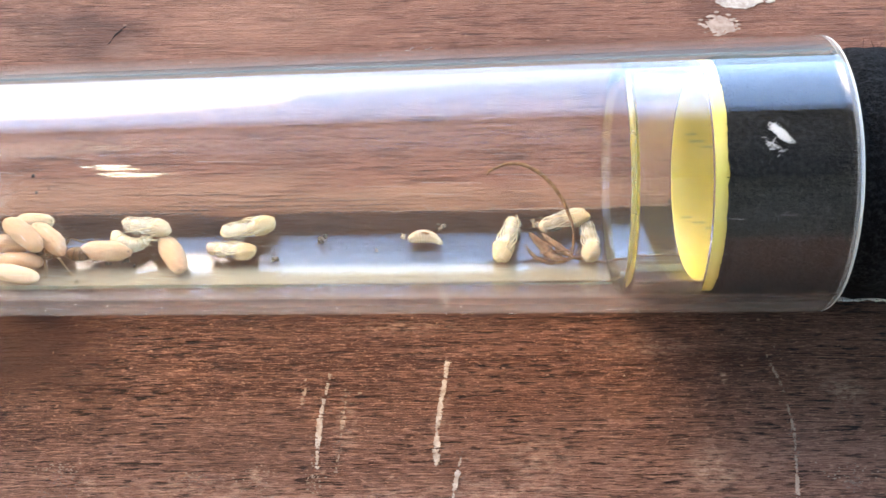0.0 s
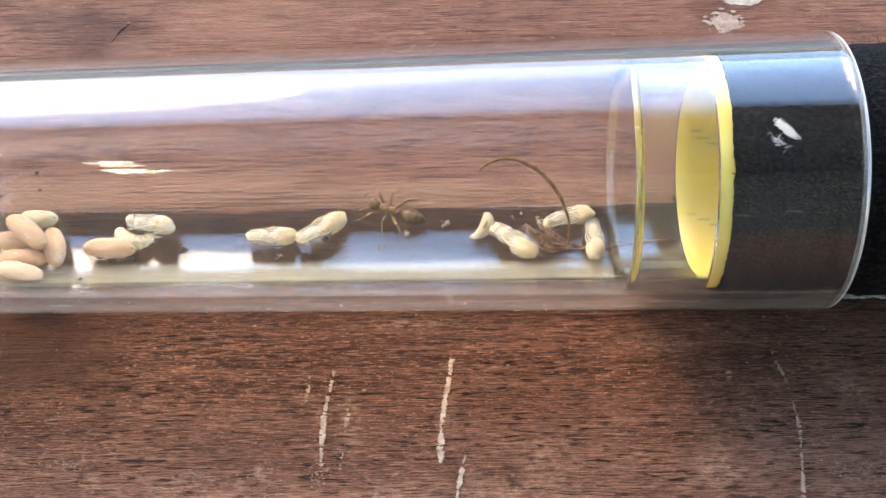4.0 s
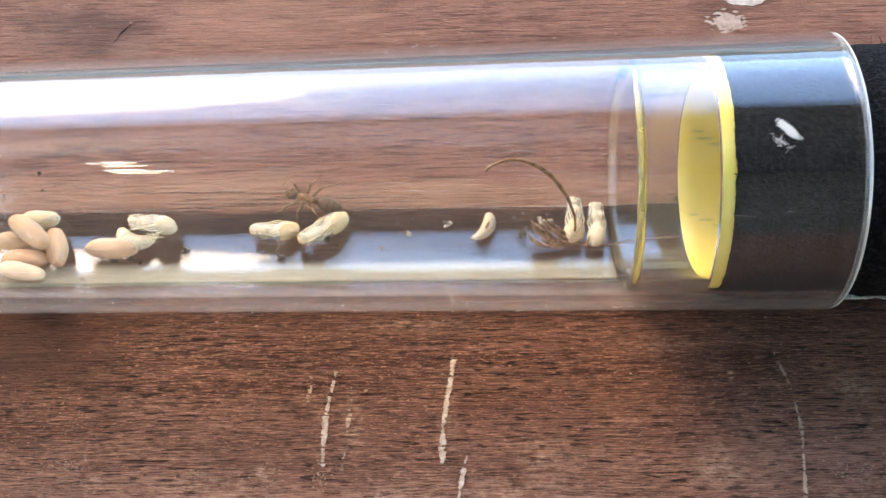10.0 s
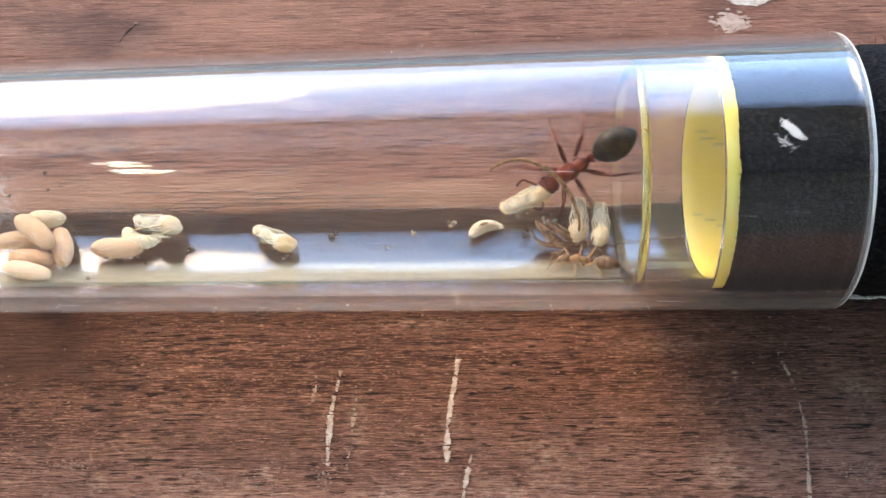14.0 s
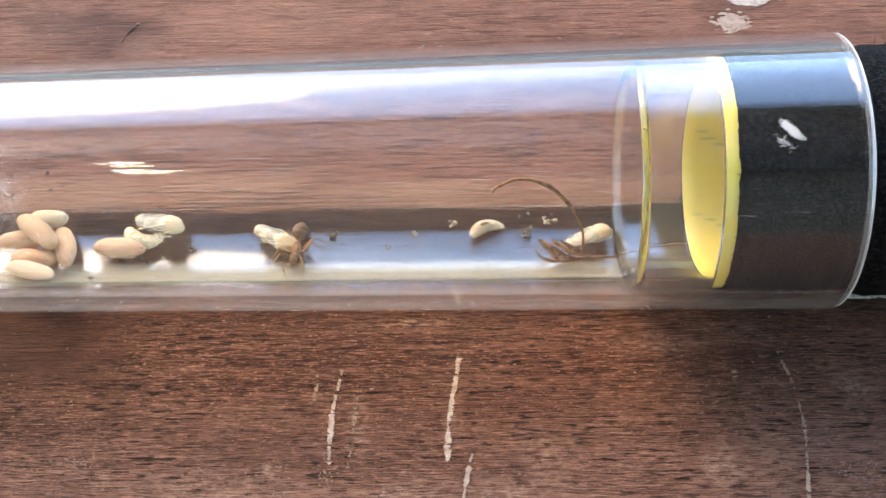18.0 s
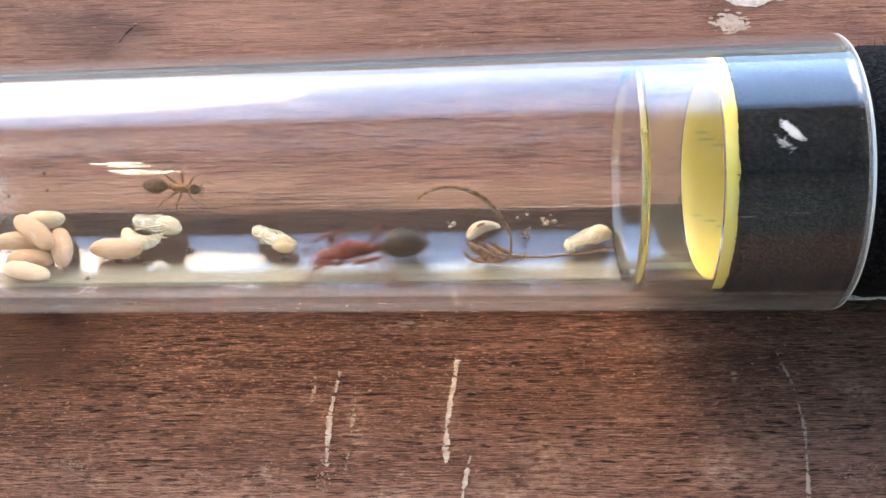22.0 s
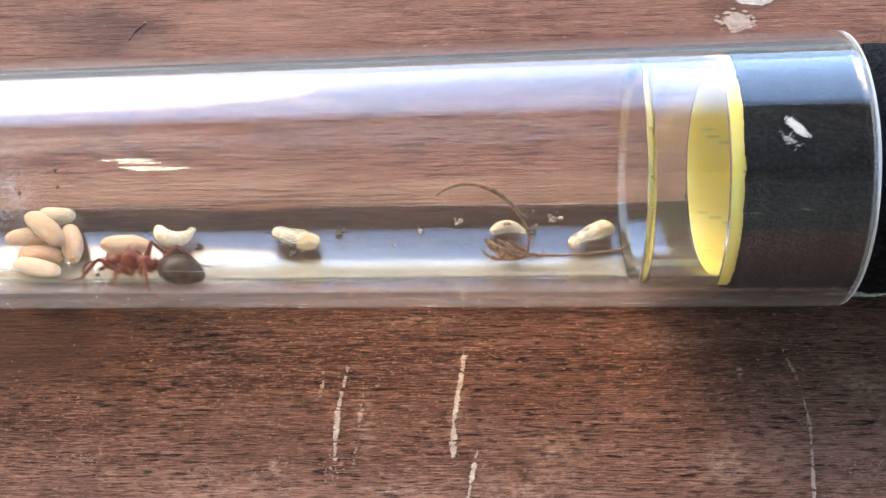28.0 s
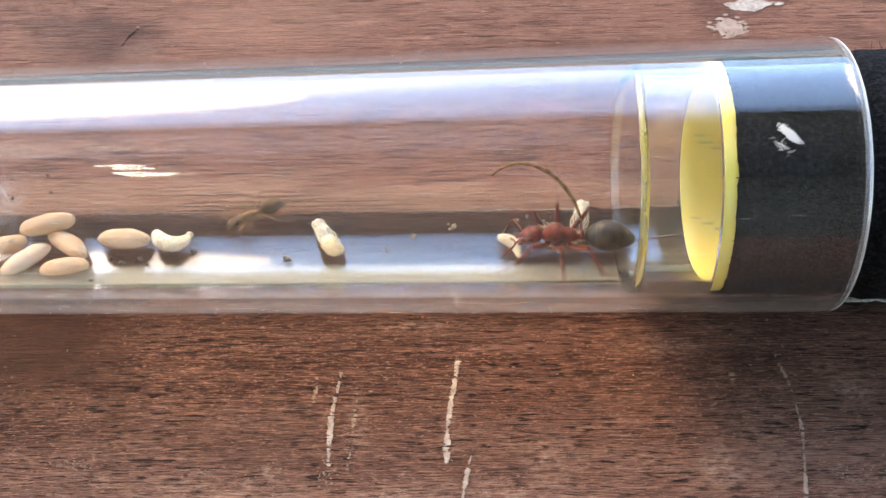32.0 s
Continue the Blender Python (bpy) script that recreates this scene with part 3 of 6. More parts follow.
for x in (-560, 480):
    bm = bmesh.new()
    box(bm, x - 25, x + 25, -370, 370, -62, -22.2)
    part("batten", bm, DARKWOOD, table, smooth=False)
    for y in (-350, 350):
        bm = bmesh.new()
        box(bm, x - 24, x + 24, y - 24, y + 24, -762, -62.2)
        part("leg", bm, DARKWOOD, table, smooth=False)


# ---- the clear tube ----
def tube():
    top = new("test_tube")
    tagged(top, "clear scratched plastic tube lying over the gap between planks", "test tube")
    bm = bmesh.new()
    rows = []
    xs = [-118 + 118 * k / 40 for k in range(41)]
    for x in xs[:-1]:
        rows.append((x, outer_r(x), 0, axis_z(x)))
    rows += [(-0.51, outer_r(0), 0, axis_z(0)), (-0.51, outer_r(0) - WALL, 0, axis_z(0))]
    for x in xs[-2::-1]:
        rows.append((x, outer_r(x) - WALL, 0, axis_z(x)))
    rings = lathe(bm, rows, 160)
    xe = xs[0]
    # round closed end
    for r0, ring in ((outer_r(xe), rings[0]), (outer_r(xe) - WALL, rings[-1])):
        prev = ring
        for k in range(1, 8):
            a = math.pi / 2 * k / 8
            cur = [bm.verts.new((xe - r0 * math.sin(a), r0 * math.cos(a) * math.cos(2 * math.pi * i / 160), axis_z(xe) + r0 * math.cos(a) * math.sin(2 * math.pi * i / 160))) for i in range(160)]
            for i in range(160):
                bm.faces.new((prev[i], prev[(i + 1) % 160], cur[(i + 1) % 160], cur[i]))
            prev = cur
        tip = bm.verts.new((xe - r0, 0, axis_z(xe)))
        for i in range(160):
            bm.faces.new((prev[i], prev[(i + 1) % 160], tip))
    wall = part("wall", bm, CLEAR, top)
    wall.visible_shadow = False
    bm = bmesh.new()
    ro, ri, z = outer_r(0), outer_r(0) - WALL, axis_z(0)
    looped(bm, [(-0.50, ro, 0, z), (-0.3, ro, 0, z), (-0.09, ro - 0.09, 0, z), (0, ro - 0.3, 0, z), (0, ri + 0.3, 0, z), (-0.09, ri + 0.09, 0, z), (-0.3, ri, 0, z), (-0.50, ri, 0, z)], 160)
    rim = part("rim", bm, RIM, top, "rounded pale rim of the tube")
    # worn whitish edges on the cut end
    for r, wide in ((ro - 0.16, 0.10), (ri + 0.42, 0.07), (ri + 0.12, 0.06)):
        bm = bmesh.new()
        x = -0.03 if r > ri + 0.2 and r < ro - 0.2 else -0.08
        looped(bm, [(x + wide * math.cos(2 * math.pi * k / 8), r + wide * math.sin(2 * math.pi * k / 8), 0, z) for k in range(8)], 160)
        edge = part("rim_edge", bm, RIM_BEAD, top, "worn whitish edge of the rim")
        edge.visible_shadow = False
    # sun glint on the tube's upper side, shaped by added slivers with flat tops
    for x0, x1, ya, yb, wide, seed in ((-50.0, -47.5, -4.60, -4.66, 0.16, 3), (-49.9, -46.9, -4.76, -4.84, 0.13, 4), (-49.8, -45.0, -5.04, -5.18, 0.15, 8), (-49.2, -45.8, -5.16, -5.25, 0.11, 9), (-51.0, -49.9, -4.60, -4.64, 0.06, 5)):
        bm = bmesh.new()
        rows = []
        for k in range(61):
            u = k / 60
            x = x0 + (x1 - x0) * u
            yc = ya + (yb - ya) * u + 0.03 * noise.noise(Vector((u * 5, seed, 0)))
            w = wide * (math.sin(math.pi * (0.01 + 0.98 * u ** 0.6)) ** 0.8) * (0.8 + 0.5 * noise.noise(Vector((u * 9, seed, 4)))) + 0.01

            def on_tube(y, sink):
                return Vector((x, y, axis_z(x) + math.sqrt((outer_r(x) - sink) ** 2 - y * y)))

            inner = on_tube(yc + w / 2, 0.004)
            crest = inner + Vector((0, -w, 0.07 * w))
            rows.append([bm.verts.new(p) for p in (inner, inner.lerp(crest, 0.5), crest, on_tube(yc - w / 2 - 0.03, 0.02), on_tube(yc, 0.05))])
        for p, q in zip(rows, rows[1:]):
            for k in range(5):
                bm.faces.new((p[k], p[(k + 1) % 5], q[(k + 1) % 5], q[k]))
        bm.faces.new(rows[0])
        bm.faces.new(rows[-1])
        glint_sliver = part("glint_sliver", bm, GLINT, top, "added raised sliver shaped to make a sun glint on the tube")
        glint_sliver.visible_shadow = False
    return top


tube()


# ---- short clear sleeve inside the tube ----
def sleeve():
    bm = bmesh.new()
    x0, x1, ro, ri = -14.7, -9.26, 8.48, 7.60
    z = AXIS_Z - 0.2
    rows = [(x0 + 0.10, ro, 0, z), (x0 + 0.16, ro, 0, z), (x1 - 0.04, ro, 0, z), (x1, ro, 0, z), (x1, ri, 0, z), (x1 - 0.04, ri, 0, z), (x0 + 0.70, ri, 0, z), (x0 + 0.64, ri, 0, z), (x0 + 0.60, ri + 0.02, 0, z), (x0 + 0.03, ri + 0.46, 0, z), (x0, ri + 0.50, 0, z), (x0, ri + 0.54, 0, z), (x0, ro - 0.14, 0, z), (x0, ro - 0.10, 0, z)]
    looped(bm, rows, 128)
    for v in bm.verts:
        if v.co.x < -14.5:
            v.co.x += 0.05 * noise.noise(Vector((v.co.y * 0.8, v.co.z * 0.8, 4)))
    ob = part("connector_sleeve", bm, SLEEVE)
    tagged(ob, "short clear plastic sleeve inside the tube's end", "sleeve")
    return ob


sleeve()


# ---- cloth-wrapped yellow hose pushed into the tube's end ----
def hose_plug():
    top = new("wrapped_hose")
    tagged(top, "yellow plastic hose wrapped in black knit cloth, plugged into the tube", "hose")
    z = AXIS_Z
    bm = bmesh.new()
    rows = [(-9.25, 8.30, 0, z), (-9.22, 8.34, 0, z), (-8.2, 8.34, 0, z), (80, 8.34, 0, z), (80, 7.6, 0, z), (-8, 7.6, 0, z), (-9.2, 7.61, 0, z), (-9.25, 7.65, 0, z)]
    looped(bm, rows, 128)
    part("lining", bm, YELLOW, top, "yellow plastic hose")
    bm = bmesh.new()
    xs = [-8.4, -8.25] + [-8 + 0.45 * k for k in range(90)] + [60, 79]
    rows = [(x, 8.62 + 0.03 * math.sin(x * 9.0) if x > -8.2 else 8.45, 0, z) for x in xs] + [(79, 8.36, 0, z), (-8.4, 8.36, 0, z)]
    looped(bm, rows, 240)
    for v in bm.verts:
        c = Vector((0, v.co.y, v.co.z - z))
        if c.length > 8.4:
            k = 0.10 * noise.noise(v.co * 1.4) + 0.12 * noise.noise(v.co * 0.35)
            if v.co.x > 0.6:
                k += min(0.45, 0.3 * (v.co.x - 0.6))
            k = min(k, 0.06) if v.co.x < 0.6 else k
            c *= (c.length + k) / c.length
            v.co.y, v.co.z = c.y, z + c.z
        if v.co.x < -8.2:
            v.co.x += 0.10 * noise.noise(Vector((v.co.y * 2.6, v.co.z * 2.6, 0))) + 0.10 * noise.noise(Vector((v.co.y * 0.5, v.co.z * 0.5, 3)))
    part("cloth_wrap", bm, CLOTH, top, "black knit cloth wrap")
    rnd = random.Random(5)
    bm = bmesh.new()
    for k in range(280):
        x = rnd.uniform(0.6, 9)
        a = rnd.uniform(0, 2 * math.pi)
        r = 8.9
        p = Vector((x, r * math.cos(a), z + r * math.sin(a)))
        nrm = Vector((rnd.uniform(-0.8, 0.8), math.cos(a) + rnd.uniform(-0.7, 0.7), math.sin(a) + rnd.uniform(-0.7, 0.7))).normalized()
        ln = rnd.uniform(0.25, 0.9)
        bend = Vector((rnd.uniform(-1, 1), rnd.uniform(-1, 1), rnd.uniform(-1, 1))) * 0.3 * ln
        hose(bm, [p, p + nrm * ln * 0.5 + bend * 0.4, p + nrm * ln + bend], 0.018, 3)
    for k in range(320):
        a = rnd.uniform(0, 2 * math.pi)
        p = Vector((-8.35 + rnd.uniform(-0.05, 0.1), 8.5 * math.cos(a), z + 8.5 * math.sin(a)))
        ln = rnd.uniform(0.05, 0.16)
        q = p + Vector((-ln, 0.25 * ln * rnd.uniform(-1, 1), 0.25 * ln * rnd.uniform(-1, 1)))
        c = Vector((0, q.y, q.z - z)).normalized() * 8.44
        hose(bm, [p, (q.x, c.y, z + c.z)], 0.045, 3)
    part("fuzz", bm, CLOTH, top, "stray black fibres")
    # unreadable print on the lining's inner wall: plain bars
    for x, a, ln in ((-7.4, 62, 1.2), (-6.0, 58, 1.9), (-7.9, 67, 0.9), (-7.3, 8, 1.0), (-6.0, 4, 1.7), (-8.2, 12, 0.8)):
        bm = bmesh.new()
        for k in range(5):
            xx = x + ln * (k / 4 - 0.5)
            for aa in (a - 1.0, a + 1.0):
                ra = radians(aa)
                bm.verts.new((xx, 7.575 * math.sin(ra), z - 7.575 * math.cos(ra)))
        bm.verts.ensure_lookup_table()
        for k in range(4):
            i = 2 * k
            bm.faces.new((bm.verts[i], bm.verts[i + 1], bm.verts[i + 3], bm.verts[i + 2]))
        part("print_bar", bm, INK, top, "faded unreadable grey print", smooth=False)
    # white fluff caught on the cloth
    bm = bmesh.new()
    rnd = random.Random(8)
    for k in range(480):
        wisp = k >= 430
        u, v = rnd.gauss(0, 0.30), rnd.gauss(0, 0.13 if k < 430 else 0.2)
        x = -5.05 + 0.80 * u - 0.5 * v - (0.62 if wisp else 0)
        a = radians(-22 - (u * 5.0 + v * 3.4) - (4.6 if wisp else 0))
        r = 8.74
        p = Vector((x, r * math.sin(a), z + r * math.cos(a)))
        d = Vector((0.62, 0.0, 0)) * rnd.uniform(-0.6, 0.6) + Vector((0, 0.45, 0)) * rnd.uniform(-0.6, 0.6)
        hose(bm, [p - d * 0.6, p + Vector((0, 0, 0.04)), p + d * 0.6], 0.010 if wisp else 0.024, 4)
    part("white_fluff", bm, FIBRE, top, "small tuft of white lint")
    return top


hose_plug()


# ---- wear on the planks ----
def residue(parent, line, width, seed, name="scratch", label="whitish scratch", broken=0.35, height=0.05, mat=None):
    """A ragged streak of paint along a line on the table's top, in broken lengths."""
    rnd = random.Random(seed)
    pts = curve_points([(x, y, 0) for x, y in line], 10)
    bm = bmesh.new()
    run = []

    def flush():
        if len(run) < 3:
            run.clear()
            return
        rows = []
        for i, p in enumerate(run):
            ends = min(1.0, 0.25 + 0.22 * i, 0.25 + 0.22 * (len(run) - 1 - i))
            w = width * ends * (0.88 + 0.75 * noise.noise(Vector((p.x * 1.9, p.y * 1.9, seed * 1.3))) + rnd.uniform(-0.10, 0.10))
            w = max(w, 0.22 * width)
            way = (run[min(i + 1, len(run) - 1)] - run[max(i - 1, 0)]).normalized()
            side = Vector((-way.y, way.x, 0))
            q = p + side * width * (0.18 * noise.noise(Vector((p.x * 2.6, p.y * 2.6, seed * 2.1))) + rnd.uniform(-0.06, 0.06))
            rows.append([bm.verts.new(q - side * w / 2 + Vector((0, 0, -0.12))), bm.verts.new(q - side * w * 0.35 + Vector((0, 0, height * rnd.uniform(0.3, 1)))),
                         bm.verts.new(q + side * w * 0.35 + Vector((0, 0, height * rnd.uniform(0.3, 1)))), bm.verts.new(q + side * w / 2 + Vector((0, 0, -0.12)))])
        for a, b in zip(rows, rows[1:]):
            for k in range(3):
                bm.faces.new((a[k], a[k + 1], b[k + 1], b[k]))
        run.clear()

    fine = []
    for a, b in zip(pts, pts[1:]):
        for k in range(3):
            fine.append(a.lerp(b, k / 3))
    for p in fine:
        if rnd.random() < broken * 0.25 and len(run) > 3:
            flush()
            continue
        run.append(p)
    flush()
    if not bm.verts:
        bm.free()
        return
    part(name, bm, mat or PAINT, parent, label, smooth=False)


def blotch(parent, x, y, rx, ry, count, seed, mat=None, size=0.35, stretch=3.2):
    """A patch of flaked paint: many small flat flakes."""
    rnd = random.Random(seed)
    bm = bmesh.new()
    for k in range(count):
        u, v = rnd.gauss(0, 0.5), rnd.gauss(0, 0.5)
        s = size * rnd.uniform(0.25, 1.1)
        cx, cy = x + u * rx, y + v * ry
        n = rnd.randint(5, 8)
        a0 = rnd.uniform(0, 6)
        top = [bm.verts.new((cx + stretch * s * rnd.uniform(0.6, 1.2) * math.cos(a0 + 2 * math.pi * i / n), cy + s * rnd.uniform(0.6, 1.2) * math.sin(a0 + 2 * math.pi * i / n), 0.02 + rnd.uniform(0, 0.02))) for i in range(n)]
        low = [bm.verts.new((w.co.x * 1.0, w.co.y, -0.15)) for w in top]
        bm.faces.new(top)
        for i in range(n):
            bm.faces.new((top[i], top[(i + 1) % n], low[(i + 1) % n], low[i]))
    part("paint_patch", bm, mat or FLAKE, parent, "worn patch with pale flecks", smooth=False)


def scrape(line, width, seed, label="whitish scratch of scraped paint", full=0.75, mat=None):
    """Paint scraped across the grain: chips caught on the ridges, with flecks at both sides."""
    rnd = random.Random(seed)
    pts = curve_points([(x, y, 0) for x, y in line], 10)
    chips, flecks = bmesh.new(), bmesh.new()

    def chip(bm, x, y, rx, ry):
        n = rnd.randint(5, 7)
        a0 = rnd.uniform(0, 6)
        ring = [(x + rx * rnd.uniform(0.65, 1.2) * math.cos(a0 + 2 * math.pi * i / n), y + ry * rnd.uniform(0.65, 1.2) * math.sin(a0 + 2 * math.pi * i / n)) for i in range(n)]
        top = [bm.verts.new((px, py, 0.018 + rnd.uniform(0, 0.022))) for px, py in ring]
        low = [bm.verts.new((px, py, -0.15)) for px, py in ring]
        bm.faces.new(top)
        for i in range(n):
            bm.faces.new((top[i], top[(i + 1) % n], low[(i + 1) % n], low[i]))

    for p0, p1 in zip(pts, pts[1:]):
        steps = max(1, round((p1 - p0).length / 0.07))
        for k in range(steps):
            p = p0.lerp(p1, k / steps)
            thick = 0.5 + 0.9 * noise.noise(Vector((seed * 3.1, p.y * 0.55, 0)))
            gap = noise.noise(Vector((p.x * 0.4, p.y * 3.4, seed)))
            wide = width * max(0.25, min(1.0, thick + 0.25))
            if gap > -0.28 and rnd.random() < full * (0.5 + thick):
                for j in range(3):
                    chip(chips, p.x + wide * rnd.uniform(-0.34, 0.34), p.y + rnd.uniform(-0.05, 0.05), wide * rnd.uniform(0.16, 0.36), rnd.uniform(0.05, 0.11))
            if rnd.random() < 0.55:
                chip(flecks, p.x + width * rnd.gauss(0, 0.55), p.y + rnd.uniform(-0.06, 0.06), rnd.uniform(0.03, 0.10), rnd.uniform(0.02, 0.045))
    part("scratch", chips, mat or PAINT, front_plank, label, smooth=False)
    part("scratch_flecks", flecks, FAINT, front_plank, "pale flecks beside the scratch", smooth=False)


scrape([(-26.97, -8.8), (-27.22, -11.14), (-27.51, -13.01), (-27.82, -15.72), (-27.89, -18.45)], 0.52, 1)
scrape([(-35.82, -11.0), (-36.26, -13.84), (-36.39, -16.1), (-36.3, -18.7)], 0.50, 2)
scrape([(-34.6, -12.4), (-34.68, -14.76), (-34.82, -17.42), (-34.95, -19.0)], 0.42, 4, "faint broken scratch", 0.3, FLAKE)
scrape([(-37.6, -11.3), (-37.75, -13.9)], 0.36, 5, "faint broken scratch", 0.3, FLAKE)
scrape([(-25.98, -17.1), (-26.3, -18.6), (-26.71, -20.8), (-27.2, -23.5)], 0.44, 6)
scrape([(-3.3, -9.8), (-2.95, -11.2), (-2.54, -13.27), (-2.42, -15.97), (-2.66, -18.34), (-3.09, -21.5)], 0.34, 7, "faint curved scratch", 0.7, FLAKE)
residue(front_plank, [(2.4, -4.85), (4.0, -4.9), (6.0, -4.93), (9.0, -4.9), (12, -4.95)], 0.46, 18, broken=0.0, height=0.12, label="white paint along the board's edge", mat=WHITE_PAINT)
for k, (x, y) in enumerate(((-14.0, -11.4), (-2.64, -9.12), (-18.2, -9.3), (-33.5, -12.6))):
    blotch(front_plank, x, y, 0.14, 0.14, 3, 30 + k, size=0.09, stretch=1.2)
rnd = random.Random(131)
for k in range(20):
    blotch(front_plank, rnd.uniform(-66, 2), rnd.uniform(-23.5, -18.0), rnd.uniform(0.6, 2.2), rnd.uniform(0.4, 1.2), rnd.randint(20, 46), 160 + k, FLAKE if k % 2 else FAINT, 0.055, 1.7)
# worn fibres on the back board's edge, also painting the highlight it catches
rnd = random.Random(77)
for k in range(26):
    x0 = rnd.uniform(-74, -10)
    x1 = x0 + rnd.uniform(9, 26)
    off = 0.12 + 2.6 * (k / 26) ** 2
    wide = rnd.uniform(0.10, 0.22) if k < 9 else rnd.uniform(0.06, 0.12)
    residue(back_plank, [(x0 + (x1 - x0) * q / 8, GAP_HIGH + off + 0.04 * math.sin(q * 2.3 + k)) for q in range(9)], wide, 90 + k, name="worn_lit_edge", label="pale worn fibres and painted highlight along the board's edge", broken=0.5, height=0.012, mat=FLAKE if k % 2 else FAINT)
residue(back_plank, [(-57.7, 26.8), (-58.5, 25.6), (-58.9, 24.4), (-60.0, 22.8)], 0.16, 71, name="crack", label="dark crack beside the knot", broken=0.1, height=0.01, mat=CRACK)
blotch(back_plank, 0.62, 28.6, 1.7, 0.55, 160, 50, PAINT, 0.34, 1.7)
blotch(back_plank, -1.7, 25.6, 1.4, 1.1, 220, 51, size=0.2, stretch=1.7)


# ---- small things on and in the tube ----
def grain(bm, size, seed, at=(0, 0, 0)):
    """A crumb: an uneven lump."""
    tmp = bmesh.new()
    bmesh.ops.create_icosphere(tmp, subdivisions=2, radius=size / 2)
    off = Vector((seed * 1.7, seed * 2.3, 0.4))
    for v in tmp.verts:
        v.co *= 1 + 0.95 * noise.noise(v.co / size * 3.0 + off)
        v.co.z *= 0.8
    low = min(v.co.z for v in tmp.verts)
    ids = {}
    for v in tmp.verts:
        ids[v.index] = bm.verts.new(v.co + Vector(at) - Vector((0, 0, low)))
    for fc in tmp.faces:
        bm.faces.new([ids[v.index] for v in fc.verts])
    tmp.free()


def crumb(x, a, size, seed, mat, bits=1):
    bm = bmesh.new()
    rnd = random.Random(seed)
    for k in range(bits):
        grain(bm, size * (1 if k == 0 else rnd.uniform(0.4, 0.8)), seed + k, (0, 0, 0) if k == 0 else (rnd.uniform(-1, 1) * size, rnd.uniform(-1, 1) * size, 0))
    ob = part("crumb", bm, mat, smooth=False)
    tagged(ob, "pale grain of debris on the tube floor" if mat == CRUMB else "dark grain of debris on the tube floor", "crumb", "crumbs in the tube")
    ob.matrix_world = inside(x, a)
    return ob


# grains on the floor of the tube: x, degrees up the wall, size, dark or not, bits
GRAINS = ((-37.2, 5.2, 0.55, 1, 4), (-32.68, -2.8, 0.32, 0, 2), (-30.57, 6.9, 0.38, 0, 3), (-27.37, 13.3, 0.42, 0, 2), (-21.7, 5.5, 0.55, 1, 5), (-21.48, 18.7, 0.24, 0, 1), (-19.85, 13.0, 0.45, 0, 4), (-19.3, 13.6, 0.42, 0, 2), (-22.23, 16.6, 0.24, 0, 2))
GRAINS_UNDER_BROOD = ((-40.61, -9.0, 0.5, 1, 3), (-55.75, -28.1, 0.35, 1, 1), (-54.95, -7.0, 0.32, 1, 3), (-54.02, -10.5, 0.36, 1, 3), (-52.6, -7.5, 0.4, 1, 3), (-51.8, -12.1, 0.26, 1, 2), (-48.3, -3.1, 0.45, 1, 4))
for k, (x, a, size, dark, bits) in enumerate(GRAINS + GRAINS_UNDER_BROOD):
    crumb(x, a, size, 60 + 3 * k, CRUMB_DARK if dark else CRUMB, bits)
rnd = random.Random(31)
for k in range(30):
    crumb(rnd.uniform(-44, -19), rnd.uniform(-4, 18), rnd.uniform(0.08, 0.2), 200 + k, CRUMB_DARK if k % 3 == 0 else CRUMB)
for k in range(7):
    crumb(rnd.uniform(-64, -59.5), rnd.uniform(32, 56), rnd.uniform(0.14, 0.3), 240 + k, CRUMB_DARK)

bm = bmesh.new()
grain(bm, 0.42, 71)
grain(bm, 0.25, 72, (0.2, 0.1, 0.05))
edge_crumb = part("crumb", bm, CRUMB_DARK)
tagged(edge_crumb, "dark grain stuck on the yellow hose's edge", "crumb", "crumbs in the tube")
edge_crumb.matrix_world = pose(-0.00934, 0.00325, 0.00160, 0, 0, 0)


def specks():
    """Dust and short scratches on the tube's outside and inside."""
    rnd = random.Random(12)
    bm = bmesh.new()
    for k in range(300):
        x = rnd.uniform(-64, -12) if k < 160 else -64 + 30 * rnd.random() ** 1.6
        a = radians(rnd.uniform(20, 230) if k < 160 else rnd.uniform(120, 230))
        r = outer_r(x) + 0.005
        p = Vector((x, r * math.cos(a), axis_z(x) + r * math.sin(a)))
        s = rnd.uniform(0.018, 0.055)
        grain(bm, s, k, p - Vector((0, 0, s / 2)))
    for k in range(70):
        x = rnd.uniform(-64, -3)
        a = radians(rnd.uniform(115, 228))
        ln, r = rnd.uniform(0.8, 4.5), outer_r(x) + 0.002
        line = [Vector((x + ln * q / 4, r * math.cos(a + 0.002 * q), axis_z(x) + r * math.sin(a + 0.002 * q))) for q in range(5)]
        hose(bm, line, 0.0045, 3)
    for k in range(7):
        x = rnd.uniform(-62, -4)
        a = radians(rnd.uniform(20, 200))
        r = outer_r(x) + 0.02
        p = Vector((x, r * math.cos(a), axis_z(x) + r * math.sin(a)))
        nrm = Vector((0, math.cos(a), math.sin(a)))
        t1 = Vector((rnd.uniform(-1, 1), 0, 0)) + nrm.cross(Vector((1, 0, 0))) * rnd.uniform(-1, 1)
        ln = rnd.uniform(0.3, 1.0)
        hose(bm, [p, p + t1 * ln * 0.5 + nrm * 0.03, p + t1 * ln + nrm * rnd.uniform(0, 0.3)], 0.007, 3)
    ob = part("dust", bm, FIBRE)
    tagged(ob, "fine pale dust, lint and hairline scratches on the clear tube", "dust", kind="stuff")


specks()


